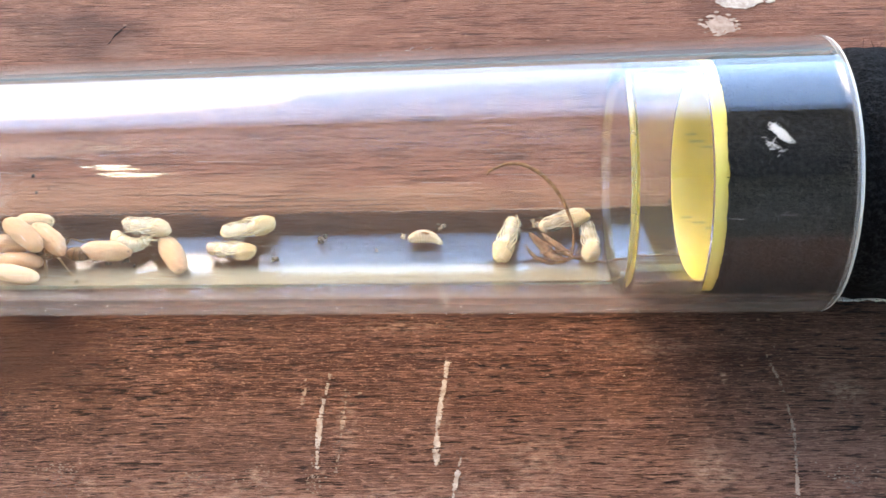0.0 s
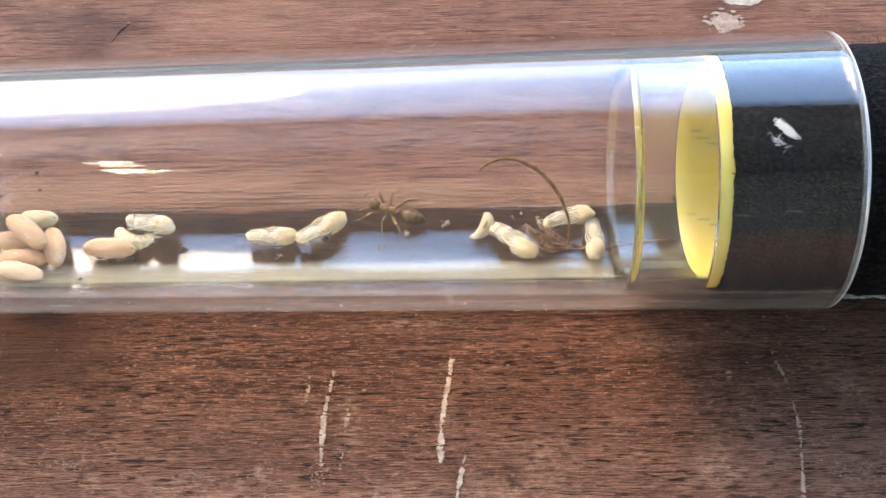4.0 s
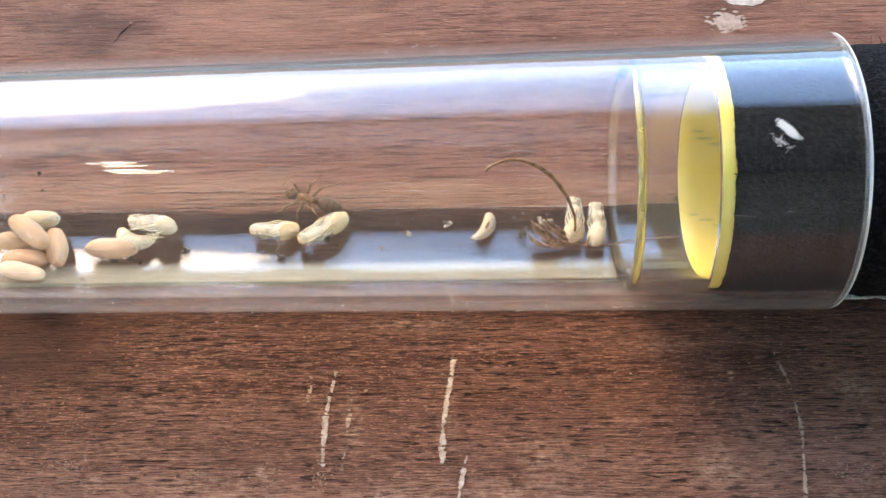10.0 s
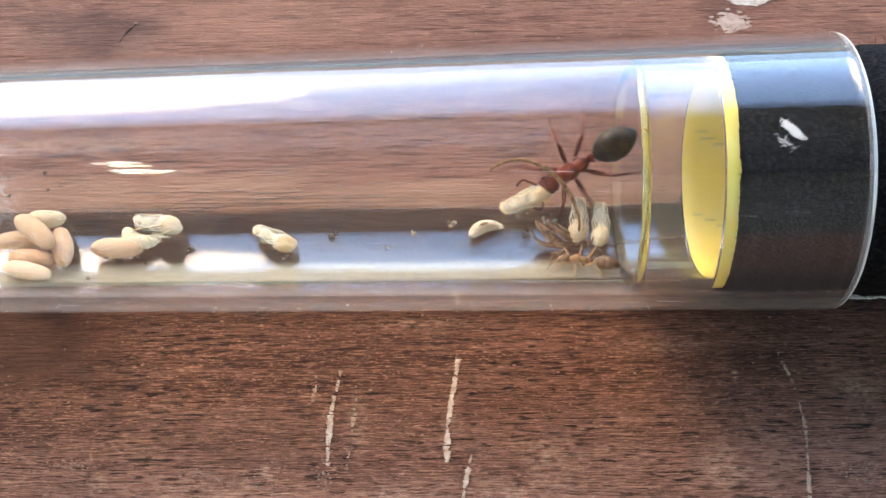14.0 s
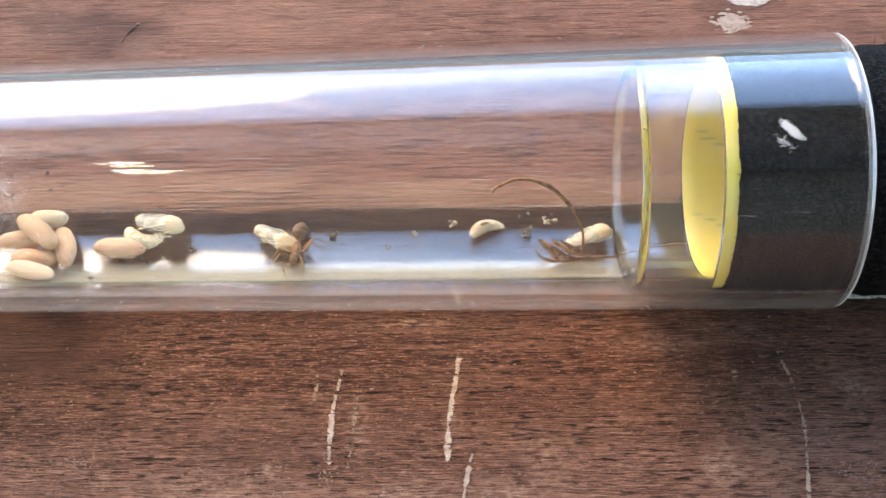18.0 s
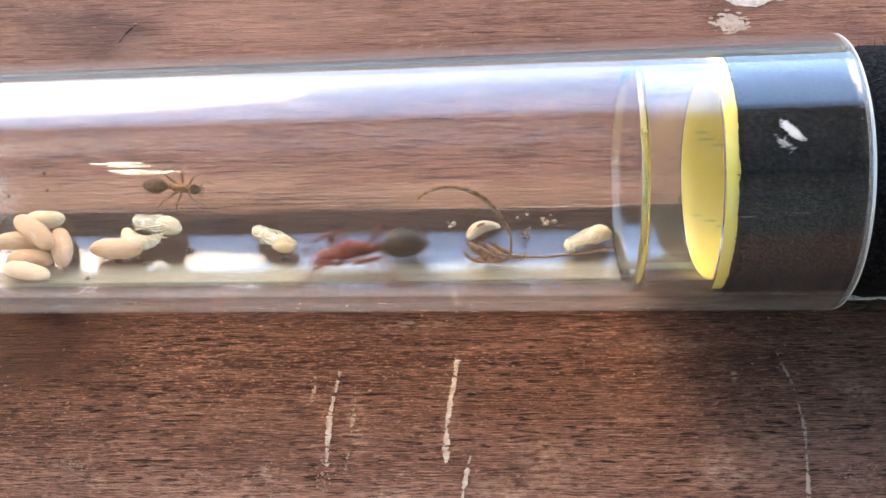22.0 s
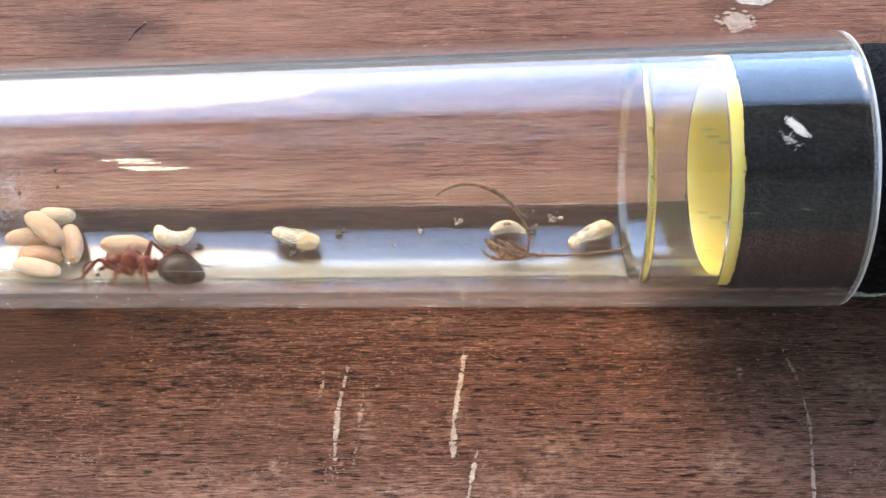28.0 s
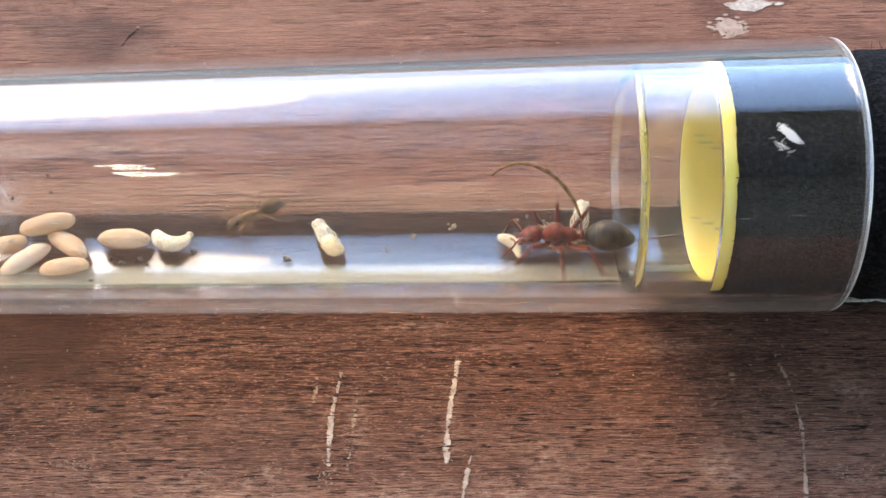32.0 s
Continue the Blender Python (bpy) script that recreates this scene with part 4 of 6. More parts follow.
def cotton():
    """The cotton wad that closes the nest at the far end of the tube."""
    rnd = random.Random(4)
    top = new("cotton_wad")
    tagged(top, "wispy white cotton wad inside the tube", "cotton wad")
    bm = bmesh.new()
    for k in range(300):
        x = -63.0 - abs(rnd.gauss(0, 1.6))
        a = rnd.uniform(10, 50) if k % 2 else rnd.uniform(-60, 75)
        r = outer_r(x) - WALL - 0.1 - abs(rnd.gauss(0, 1.5))
        ra = radians(a)
        p = Vector((x, r * math.sin(ra), axis_z(x) - r * math.cos(ra)))
        pts = [p]
        d = Vector((rnd.uniform(-1, 1), rnd.uniform(-0.8, 0.8), rnd.uniform(-0.5, 0.8))).normalized()
        for j in range(4):
            d = (d + 0.6 * Vector((rnd.uniform(-1, 1), rnd.uniform(-1, 1), rnd.uniform(-1, 1)))).normalized()
            q = pts[-1] + d * rnd.uniform(0.3, 0.7)
            c = Vector((0, q.y, q.z - axis_z(q.x)))
            lim = outer_r(q.x) - WALL - 0.05
            if c.length > lim:
                c *= lim / c.length
                q.y, q.z = c.y, c.z + axis_z(q.x)
            pts.append(q)
        hose(bm, pts, 0.0048, 3)
    part("fibres", bm, FIBRE, top)
    bm = bmesh.new()
    closed(bm, [(-112, 6.5, 0, axis_z(-110)), (-110, 7.2, 0, axis_z(-110)), (-102, 7.4, 0, axis_z(-102)), (-100.8, 5.5, 0, axis_z(-101)), (-100.4, 2, 0, axis_z(-101))], 40)
    rough(bm, 1.5, 0.35, 3)
    part("core", bm, FIBRE, top)


cotton()

# ---- brood ----
BROOD = {}


def cocoon(key, length, width, seed, label, mat=None, spot=True):
    top = new("cocoon")
    tagged(top, label, "ant cocoon", "cocoons in the tube")
    bm = bmesh.new()
    closed(bm, [(x, r, 0, width / 2) for x, r in egg(length, width, 18, 0.56)], 28, rz=0.94)
    for v in bm.verts:
        bend = 0.05 * (v.co.x / length * 2) ** 2 * width
        v.co.y += bend
        v.co += 0.13 * noise.noise_vector(v.co * 0.8 + Vector((seed, 0, 0))) + 0.035 * noise.noise_vector(v.co * 2.7 + Vector((seed, 0, 0)))
        v.co.z = max(v.co.z, 0.02)
    part("shell", bm, mat or COCOON, top)
    if spot:
        bm = bmesh.new()
        grain(bm, 0.26, seed, (-length * 0.44, 0.12, width * 0.55))
        part("dark_tip", bm, CRUMB_DARK, top, "dark spot at the cocoon's end")
    rnd = random.Random(seed)
    bm = bmesh.new()
    for k in range(2):
        y0 = rnd.uniform(-0.3, 0.3) * width
        pts = []
        for j in range(7):
            u = j / 6
            xx = -length * 0.42 + u * length * 0.6
            rr = width / 2 * 0.97 * math.sqrt(max(0.05, 1 - (2 * xx / length) ** 2))
            yy = y0 + 0.12 * math.sin(u * 5 + seed)
            zz = width / 2 + 0.94 * math.sqrt(max(0.02, rr * rr - yy * yy))
            pts.append((xx, yy, zz))
        hose(bm, pts, 0.016, 4)
    part("silk_strand", bm, BARK if seed % 2 else FIBRE, top, "fine strand across the cocoon")
    BROOD[key] = top
    return top


def pupa(key, length, width, seed, label, mat):
    """A naked pupa: rounded head, thorax and abdomen lobes, with legs and antennae folded beneath."""
    top = new("pupa")
    tagged(top, label, "ant pupa", "pupae in the tube")
    w, L = width / 2, length
    zc = w
    rows = [(-0.50, 0.05), (-0.48, 0.40), (-0.42, 0.72), (-0.33, 0.94), (-0.22, 1.0), (-0.11, 0.90), (-0.04, 0.68), (0.01, 0.50), (0.05, 0.56), (0.13, 0.78), (0.21, 0.80), (0.275, 0.60), (0.31, 0.48),
            (0.35, 0.64), (0.41, 0.68), (0.46, 0.55), (0.49, 0.30), (0.50, 0.05)]
    bm = bmesh.new()
    closed(bm, [(x * L, r * w, 0.10 * w * math.sin(x * 7 + seed), zc) for x, r in rows], 26, ry=1.0, rz=0.92)
    for v in bm.verts:
        v.co += 0.11 * noise.noise_vector(v.co * 1.2 + Vector((seed * 3, 0, 0))) + 0.12 * noise.noise_vector(v.co * 3.1 + Vector((seed * 5, 0, 0)))
        seg = 0.018 * math.cos(v.co.x * 15) if v.co.x < 0 else 0
        c = Vector((0, v.co.y, v.co.z - zc))
        if c.length > 0.05:
            c *= 1 + seg / c.length
        v.co.y, v.co.z = c.y, max(0.02, zc + c.z)
    part("body", bm, mat, top)
    for s in (-1, 1):
        bm = bmesh.new()
        for k, (x0, x1, yy) in enumerate(((0.30, -0.02, 0.55), (0.22, -0.14, 0.72), (0.12, -0.26, 0.88))):
            hose(bm, curve_points([(x0 * L, s * yy * w * 0.80, zc + 0.45 * w), ((x0 * 0.6 + x1 * 0.4) * L, s * yy * w * 1.04, zc + 0.50 * w), (x1 * L, s * yy * w * 0.72, zc + 0.66 * w)], 4), [0.05 * w, 0.075 * w] + [0.065 * w] * 6 + [0.04 * w], 6)
        part("folded_legs", bm, mat, top)
        bm = bmesh.new()
        hose(bm, curve_points([(0.46 * L, s * 0.30 * w, zc + 0.55 * w), (0.36 * L, s * 0.62 * w, zc + 0.52 * w), (0.12 * L, s * 0.66 * w, zc + 0.62 * w)], 4), 0.05 * w, 5)
        part("antenna", bm, mat, top)
        bm = bmesh.new()
        grain(bm, 0.20, seed + 5, (0.405 * L, s * 0.58 * w, zc + 0.1 * w))
        part("eye", bm, BROWN if seed % 3 else BROWN_DARK, top, "brownish eye spot")
    # crumpled see-through skin that still clings to head, thorax and waist
    def body_r(u):
        for (x0, r0), (x1, r1) in zip(rows, rows[1:]):
            if u <= x1:
                return (r0 + (r1 - r0) * (u - x0) / (x1 - x0)) * w
        return rows[-1][1] * w

    rnd = random.Random(seed)
    for a0, a1, u0, u1 in ((rnd.uniform(15, 40), rnd.uniform(95, 120), -0.16, 0.44), (rnd.uniform(105, 125), rnd.uniform(160, 185), -0.30, 0.40), (rnd.uniform(-20, 0), rnd.uniform(35, 55), -0.10, 0.34)):
        bm = bmesh.new()
        n, m = 26, 12
        grids = []
        for lift in (0.0, -0.035):
            grid = []
            for i in range(n + 1):
                u = u0 + (u1 - u0) * i / n
                fray = 10 * noise.noise(Vector((u * 17, seed * 2.3, a0)))
                line = []
                for j in range(m + 1):
                    a = radians(a0 + (a1 - a0) * j / m + fray * (1 if j > m / 2 else -1) * abs(2 * j / m - 1))
                    r = 0.35 * w * 0.8 + 0.65 * body_r(u) + 0.10 * w + lift
                    r += 0.10 * w * noise.noise(Vector((u * 9, a * 2.6, seed * 3.7 + a0))) + 0.012 * w * math.sin(a * 9 + u * 6 + seed)
                    line.append(bm.verts.new((u * L + 0.10 * noise.noise(Vector((a * 4, u * 6, seed + 9.0))), r * math.cos(a) + 0.10 * w * math.sin(u * 7 + seed), max(0.02, zc + 0.92 * r * math.sin(a)))))
                grid.append(line)
            grids.append(grid)
        top_, low = grids
        for i in range(n):
            for j in range(m):
                bm.faces.new((top_[i][j], top_[i + 1][j], top_[i + 1][j + 1], top_[i][j + 1]))
                bm.faces.new((low[i][j], low[i][j + 1], low[i + 1][j + 1], low[i + 1][j]))
        edge = [(i, 0) for i in range(n)] + [(n, j) for j in range(m)] + [(i, m) for i in range(n, 0, -1)] + [(0, j) for j in range(m, 0, -1)]
        for (i, j), (p, q) in zip(edge, edge[1:] + edge[:1]):
            bm.faces.new((top_[i][j], top_[p][q], low[p][q], low[i][j]))
        skin = part("shed_skin", bm, SKIN, top, "crumpled translucent skin")
        skin.visible_shadow = False
    BROOD[key] = top
    return top


def larva(key, length, width, seed, label, bend):
    """A curved grub with ringed segments."""
    top = new("larva")
    tagged(top, label, "ant larva", "larvae in the tube")
    bm = bmesh.new()
    n = 26
    rows = []
    pts, radii = [], []
    for i in range(n + 1):
        u = i / n
        ang_ = (u - 0.5) * radians(bend)
        rad = length / radians(bend) * 0.95
        r = width / 2 * (math.sin(math.pi * min(0.97, 0.06 + u * 0.9)) ** 0.5) * (0.78 + 0.3 * u) * (1 + 0.06 * math.sin(u * 62))
        pts.append((math.sin(ang_) * rad, -(math.cos(ang_) - 0.5 - 0.5 * math.cos(radians(bend) / 2)) * rad, width / 2))
        radii.append(max(r, 0.05))
    hose(bm, pts, radii, 18)
    for v in bm.verts:
        v.co.z = max(0.02, v.co.z)
    part("body", bm, LARVA if seed % 2 else PUPA_WHITE, top)
    bm = bmesh.new()
    grain(bm, width * 0.42, seed, (pts[0][0], pts[0][1], width * 0.3))
    part("head", bm, LARVA, top)
    if seed % 2:
        bm = bmesh.new()
        hose(bm, [pts[10], pts[13], pts[16]], [0.10, 0.15, 0.10], 8)
        for v in bm.verts:
            v.co.z += width * 0.40
        part("gut", bm, STRAW, top, "brownish gut showing through")
    BROOD[key] = top
    return top


cocoon("cocoon_a", 4.25, 1.75, 1, "smooth beige oval cocoon lying apart on the tube floor")
cocoon("cocoon_b", 4.5, 1.75, 2, "smooth pale cocoon on top of the pile", COCOON_PALE, spot=False)
cocoon("cocoon_c", 3.3, 1.6, 3, "small whitish cocoon that the red ant carries off", PUPA_WHITE)
cocoon("cocoon_d", 4.1, 1.65, 4, "beige cocoon at the edge of the pile", spot=False)
cocoon("cocoon_e", 3.9, 1.6, 5, "pale beige cocoon in the pile", COCOON_PALE, spot=False)
cocoon("cocoon_f", 3.7, 1.55, 6, "dull tan cocoon under the pile", spot=False)
cocoon("cocoon_g", 4.3, 1.6, 8, "whitish cocoon with a dark spot in front of the pile", COCOON_WHITE)
cocoon("cocoon_h", 4.5, 1.75, 9, "beige cocoon that the red ant drags away")
pupa("pupa_a", 4.5, 1.75, 1, "yellowish-white naked pupa with folded legs", PUPA)
pupa("pupa_b", 4.0, 1.55, 2, "small cream pupa with crumpled skin", PUPA)
pupa("pupa_c", 4.5, 1.7, 3, "cream-white pupa lying beside the dry husks", PUPA)
pupa("pupa_d", 4.2, 1.6, 4, "white pupa leaning by the dry stalk", PUPA_WHITE)
pupa("pupa_e", 4.1, 1.55, 5, "translucent white pupa against the sleeve", PUPA_WHITE)
pupa("pupa_f", 4.0, 1.6, 6, "white pupa with thread-like shed skin", PUPA_WHITE)
larva("larva_a", 2.9, 1.15, 1, "small bean-shaped grub with a dark gut", 95)
larva("larva_b", 3.9, 1.5, 2, "pale curved grub beside a cocoon", -150)
bm = bmesh.new()
for pts in ([(-0.6, 0.2, 1.5), (0.3, 0.9, 2.1), (1.4, 1.3, 1.9)], [(-1.2, 0.6, 1.3), (-0.5, 1.6, 1.9), (-1.4, 2.0, 2.1)], [(-0.2, 1.2, 1.8), (-0.9, 1.5, 2.0), (-1.7, 1.4, 2.0)]):
    hose(bm, curve_points(pts, 5), [0.055] * 8 + [0.05, 0.04, 0.02], 6)
part("loose_legs", bm, PUPA_WHITE, BROOD["pupa_f"], "thread-like loosened legs")


# ---- dry plant scrap ----
def twig():
    top = new("dry_plant_scrap")
    tagged(top, "dry brown grass scrap with husks and an arched stalk", "dry grass")
    for k, (pts, r) in enumerate((([(-0.9, -0.25, 0.0), (-1.5, 0.15, 0.1), (-2.15, 0.75, 0.1), (-2.75, 1.4, 0.0)], 0.31), ([(-0.2, -0.05, 0.1), (-0.8, 0.35, 0.2), (-1.4, 0.85, 0.2), (-1.95, 1.35, 0.1)], 0.19),
                                  ([(-0.4, -0.3, 0.2), (-1.0, -0.25, 0.25), (-1.6, 0.0, 0.25), (-2.0, 0.35, 0.2)], 0.24), ([(0.1, -0.1, -0.1), (-0.5, 0.25, -0.15), (-1.0, 0.7, -0.2), (-1.3, 1.05, -0.2)], 0.16))):
        bm = bmesh.new()
        cp = curve_points(pts, 5)
        n = len(cp) - 1
        hose(bm, cp, [max(0.03, r * math.sin(math.pi * (0.12 + 0.86 * i / n)) ** 0.8) for i in range(n + 1)], 9)
        for v in bm.verts:
            v.co += 0.10 * noise.noise_vector(v.co * 2.2 + Vector((k * 4, 0, 0)))
        part("husk", bm, BARK, top)
    bm = bmesh.new()
    cp = curve_points([(-2.95, 0.5, 0.0), (-2.5, -0.1, 0.0), (-1.6, -0.6, 0.0), (-0.6, -0.5, 0.05), (0.1, -0.2, 0.05), (1.1, -0.4, 0), (2.4, -0.5, 0), (4.6, -0.35, 0), (6.6, -0.2, 0)], 5)
    hose(bm, cp, [0.05 + 0.13 * math.sin(math.pi * min(1, 0.03 + 1.5 * i / len(cp))) if i < len(cp) * 0.55 else 0.10 for i in range(len(cp))], 8)
    rough(bm, 0.8, 0.06, 2)
    part("stem", bm, BARK, top)
    bm = bmesh.new()
    cp = curve_points([(0.0, -0.1, 0), (0.05, 1.27, 0), (-0.25, 2.53, 0), (-0.71, 3.54, 0), (-1.34, 4.43, 0), (-2.1, 5.19, 0), (-2.99, 5.69, 0), (-4.0, 5.87, 0), (-5.14, 5.5, 0), (-5.57, 5.06, 0)], 6)
    hose(bm, cp, [0.075 + 0.07 * math.sin(math.pi * i / len(cp)) ** 2 for i in range(len(cp) - 1)] + [0.04], 8)
    rough(bm, 0.9, 0.04, 7)
    part("arched_stalk", bm, STRAW, top, "thin arched dry stalk")
    rnd = random.Random(3)
    for k in range(4):
        bm = bmesh.new()
        p = Vector((rnd.uniform(-1.6, 1.0), rnd.uniform(-0.5, 0.3), 0.1))
        hose(bm, curve_points([p, p + Vector((rnd.uniform(-0.8, 0.8), rnd.uniform(-0.3, 0.5), 0.2)), p + Vector((rnd.uniform(-1.4, 1.4), rnd.uniform(-0.5, 0.8), 0.25))], 4), [0.08, 0.09, 0.08, 0.08, 0.07, 0.06, 0.05, 0.04, 0.02], 5)
        part("splinter", bm, BARK, top)
    for ob in top.children:
        for v in ob.data.vertices:
            v.co *= 1.24
    return top


TWIG = twig()


# ---- ants ----
def ant(name, label, s, mats, queen):
    """An ant facing +x, its feet at z = 0; lengths for a body of about 9.7 mm times s."""
    body_mat, leg_mat, gaster_mat, head_mat = mats
    top = new(name)
    tagged(top, label, "ant")

    def P(v):
        return tuple(c * s for c in v)

    def scaled(bm):
        for v in bm.verts:
            v.co *= s
        return bm

    # mesosoma
    k = 1.0 if queen else 0.82
    bm = bmesh.new()
    rows = [(-1.32, 0.18, 0, 1.55), (-1.26, 0.40, 0, 1.60), (-1.10, 0.58, 0, 1.70), (-0.85, 0.68, 0, 1.80), (-0.60, 0.70, 0, 1.87), (-0.42, 0.67, 0, 1.90), (-0.30, 0.64, 0, 1.91), (-0.20, 0.66, 0, 1.93), (-0.08, 0.72 * k, 0, 1.98), (0.10, 0.86 * k, 0, 2.05), (0.35, 0.94 * k, 0, 2.09),
            (0.58, 0.93 * k, 0, 2.07), (0.72, 0.86 * k, 0, 2.03), (0.80, 0.86 * k, 0, 2.00), (0.98, 0.85 * k, 0, 1.95), (1.20, 0.70 * k, 0, 1.86), (1.38, 0.46, 0, 1.77), (1.50, 0.30, 0, 1.72), (1.62, 0.22, 0, 1.68)]
    closed(bm, rows, 22, ry=0.80, rz=0.95)
    rough(bm, 0.5, 0.03, 1)
    thorax = part("thorax", scaled(bm), body_mat, top)
    for x, rr, zz in ((-0.26, 0.635, 1.92), (0.75, 0.85 * k, 2.02)):
        bm = bmesh.new()
        looped(bm, [(x - 0.05, rr * 0.98, 0, zz), (x, rr * 1.03, 0, zz), (x + 0.05, rr * 0.98, 0, zz), (x, rr * 0.9, 0, zz)], 22, ry=0.80, rz=0.95)
        part("suture", scaled(bm), leg_mat, thorax, "darker seam between thorax plates")
    # waist
    bm = bmesh.new()
    closed(bm, [(-2.0, 0.20, 0, 1.50), (-1.85, 0.24, 0, 1.56), (-1.72, 0.44, 0, 1.86), (-1.60, 0.46, 0, 1.94), (-1.48, 0.28, 0, 1.62), (-1.25, 0.20, 0, 1.54)], 14, ry=1.0, rz=1.0)
    part("petiole", scaled(bm), body_mat, top)
    # gaster, with the plates as overlapping rings
    bm = bmesh.new()
    rows = []
    L, w, x0 = 3.95, 1.44 if queen else 1.32, -1.88

    def ring(u):
        r = w * (math.sin(math.pi * min(0.985, 0.02 + 0.965 * u)) ** 0.60) * (1.06 - 0.20 * u)
        return x0 - u * L, max(r, 0.06), 1.66 + 0.20 * math.sin(math.pi * u) - 0.30 * u

    for i in range(47):
        u = i / 46
        x, r, z = ring(u)
        r *= 0.97 + 0.045 * math.sin(math.pi * ((u * 4.6) % 1.0)) ** 0.6
        rows.append((x, r, 0, z))
    closed(bm, rows, 28, ry=0.98, rz=0.88)
    gaster = part("gaster", scaled(bm), gaster_mat, top)
    for i in range(1, 5):
        x, r, z = ring((i - 0.05) / 4.6)
        bm = bmesh.new()
        looped(bm, [(x + 0.05, r * 0.985, 0, z), (x - 0.02, r * 0.997, 0, z), (x - 0.06, r * 0.95, 0, z), (x + 0.02, r * 0.92, 0, z)], 28, ry=0.98, rz=0.88)
        part("plate_edge", scaled(bm), GASTER_EDGE, gaster, "paler edge of a gaster plate")
    # head, tilted down
    tilt = pose(2.38, 0, 1.62, 0, 24, 0)
    bm = bmesh.new()
    rows = [(-0.90, 0.24), (-0.84, 0.56), (-0.66, 0.80), (-0.36, 0.93), (-0.02, 0.93), (0.32, 0.82), (0.62, 0.64), (0.84, 0.44), (0.94, 0.18)]
    closed(bm, [(x, r, 0, 0) for x, r in rows], 22, ry=0.88, rz=0.68, turn=tilt)
    head = part("head", scaled(bm), head_mat, top)
    for sd in (-1, 1):
        bm = bmesh.new()
        bmesh.ops.create_icosphere(bm, subdivisions=2, radius=0.18, matrix=tilt @ Matrix.Translation((-0.12, sd * 0.70, 0.28)) @ Matrix.Diagonal((1.25, 0.6, 1, 1)))
        part("eye", scaled(bm), EYE, head, "small black eye")
        bm = bmesh.new()
        hose(bm, [tilt @ Vector(p) for p in ((0.72, sd * 0.40, -0.1), (1.02, sd * 0.44, -0.16), (1.28, sd * 0.26, -0.2), (1.40, sd * 0.03, -0.22))], [0.19, 0.18, 0.13, 0.03], 8)
        part("mandible", scaled(bm), leg_mat, head)
        bm = bmesh.new()
        cp = curve_points([tilt @ Vector(p) for p in ((0.55, sd * 0.30, 0.38), (0.75, sd * 0.70, 0.62), (0.95, sd * 1.10, 0.80), (1.1, sd * 1.35, 0.80))], 3)
        hose(bm, cp, [0.085] * len(cp), 7)
        cp = curve_points([tilt @ Vector(p) for p in ((1.1, sd * 1.35, 0.80), (1.5, sd * 1.42, 0.55), (1.95, sd * 1.30, 0.15), (2.4, sd * 1.15, -0.35), (2.7, sd * 1.05, -0.6))], 3)
        hose(bm, cp, [0.07 + 0.04 * math.sin(math.pi * i / len(cp)) for i in range(len(cp) - 1)] + [0.04], 7)
        part("antenna", scaled(bm), leg_mat, head)
    # legs: each pivots at its coxa
    for sd in (-1, 1):
        for k, (x, fwd, reach, knee) in enumerate(((0.95, 44, 1.10, 2.25), (0.25, -2, 1.16, 2.5), (-0.45, -44, 1.38, 2.7))):
            bm = bmesh.new()
            root = Vector((x, sd * 0.42, 1.45))
            a = radians(90 * sd - sd * fwd)
            out = Vector((math.cos(a), math.sin(a), 0))
            cox = out * 0.35 + Vector((0, 0, -0.35))
            fem0 = cox + out * 0.15 + Vector((0, 0, 0.02))
            kn = out * (1.75 * reach) + Vector((0, 0, knee - 1.45 + 0.15))
            back = Vector((-0.35 if k == 2 else 0.30 if k == 0 else -0.1, 0, 0))
            ank = out * (2.75 * reach) + Vector((0, 0, 0.35 - 1.45 + 0.25)) + back
            toe = out * (3.25 * reach) + Vector((0, 0, 0.05 - 1.45 + 0.22)) + back * 2.2
            tip = out * (3.75 * reach) + Vector((0, 0, 0.05 - 1.45 + 0.32)) + back * 3.2
            for p in (ank, toe, tip):
                y = root.y + p.y
                p.z += 0.5 * (8.9 - math.sqrt(max(9, 79 - y * y * s * s))) / s
            hose(bm, [Vector((0, 0, 0)), cox * 0.6, cox], [0.25, 0.24, 0.15], 8)
            hose(bm, [cox, fem0, fem0.lerp(kn, 0.35), fem0.lerp(kn, 0.7), kn], [0.13, 0.16, 0.23, 0.20, 0.12], 8)
            leg = part("leg", scaled(bm), leg_mat, top)
            bm = bmesh.new()
            hose(bm, [kn, kn.lerp(ank, 0.12), kn.lerp(ank, 0.5), ank], [0.11, 0.13, 0.145, 0.09], 8)
            part("shin", scaled(bm), leg_mat, leg)
            bm = bmesh.new()
            hose(bm, [ank, ank.lerp(toe, 0.5), toe, toe.lerp(tip, 0.5), tip], [0.075, 0.07, 0.06, 0.055, 0.035], 6)
            part("foot", scaled(bm), leg_mat, leg)
            leg.location = root * s * MM
            leg["side"] = sd
            leg["pair"] = k
    return top


RED_ANT = ant("red_ant", "large rust-red ant with a glossy black gaster", 1.0, (RED, RED_LEG, GASTER, RED), True)
BROWN_ANT = ant("brown_ant", "small amber-brown ant with a dark gaster", 0.53, (BROWN, BROWN_LEG, BROWN_DARK, BROWN_DARK), False)


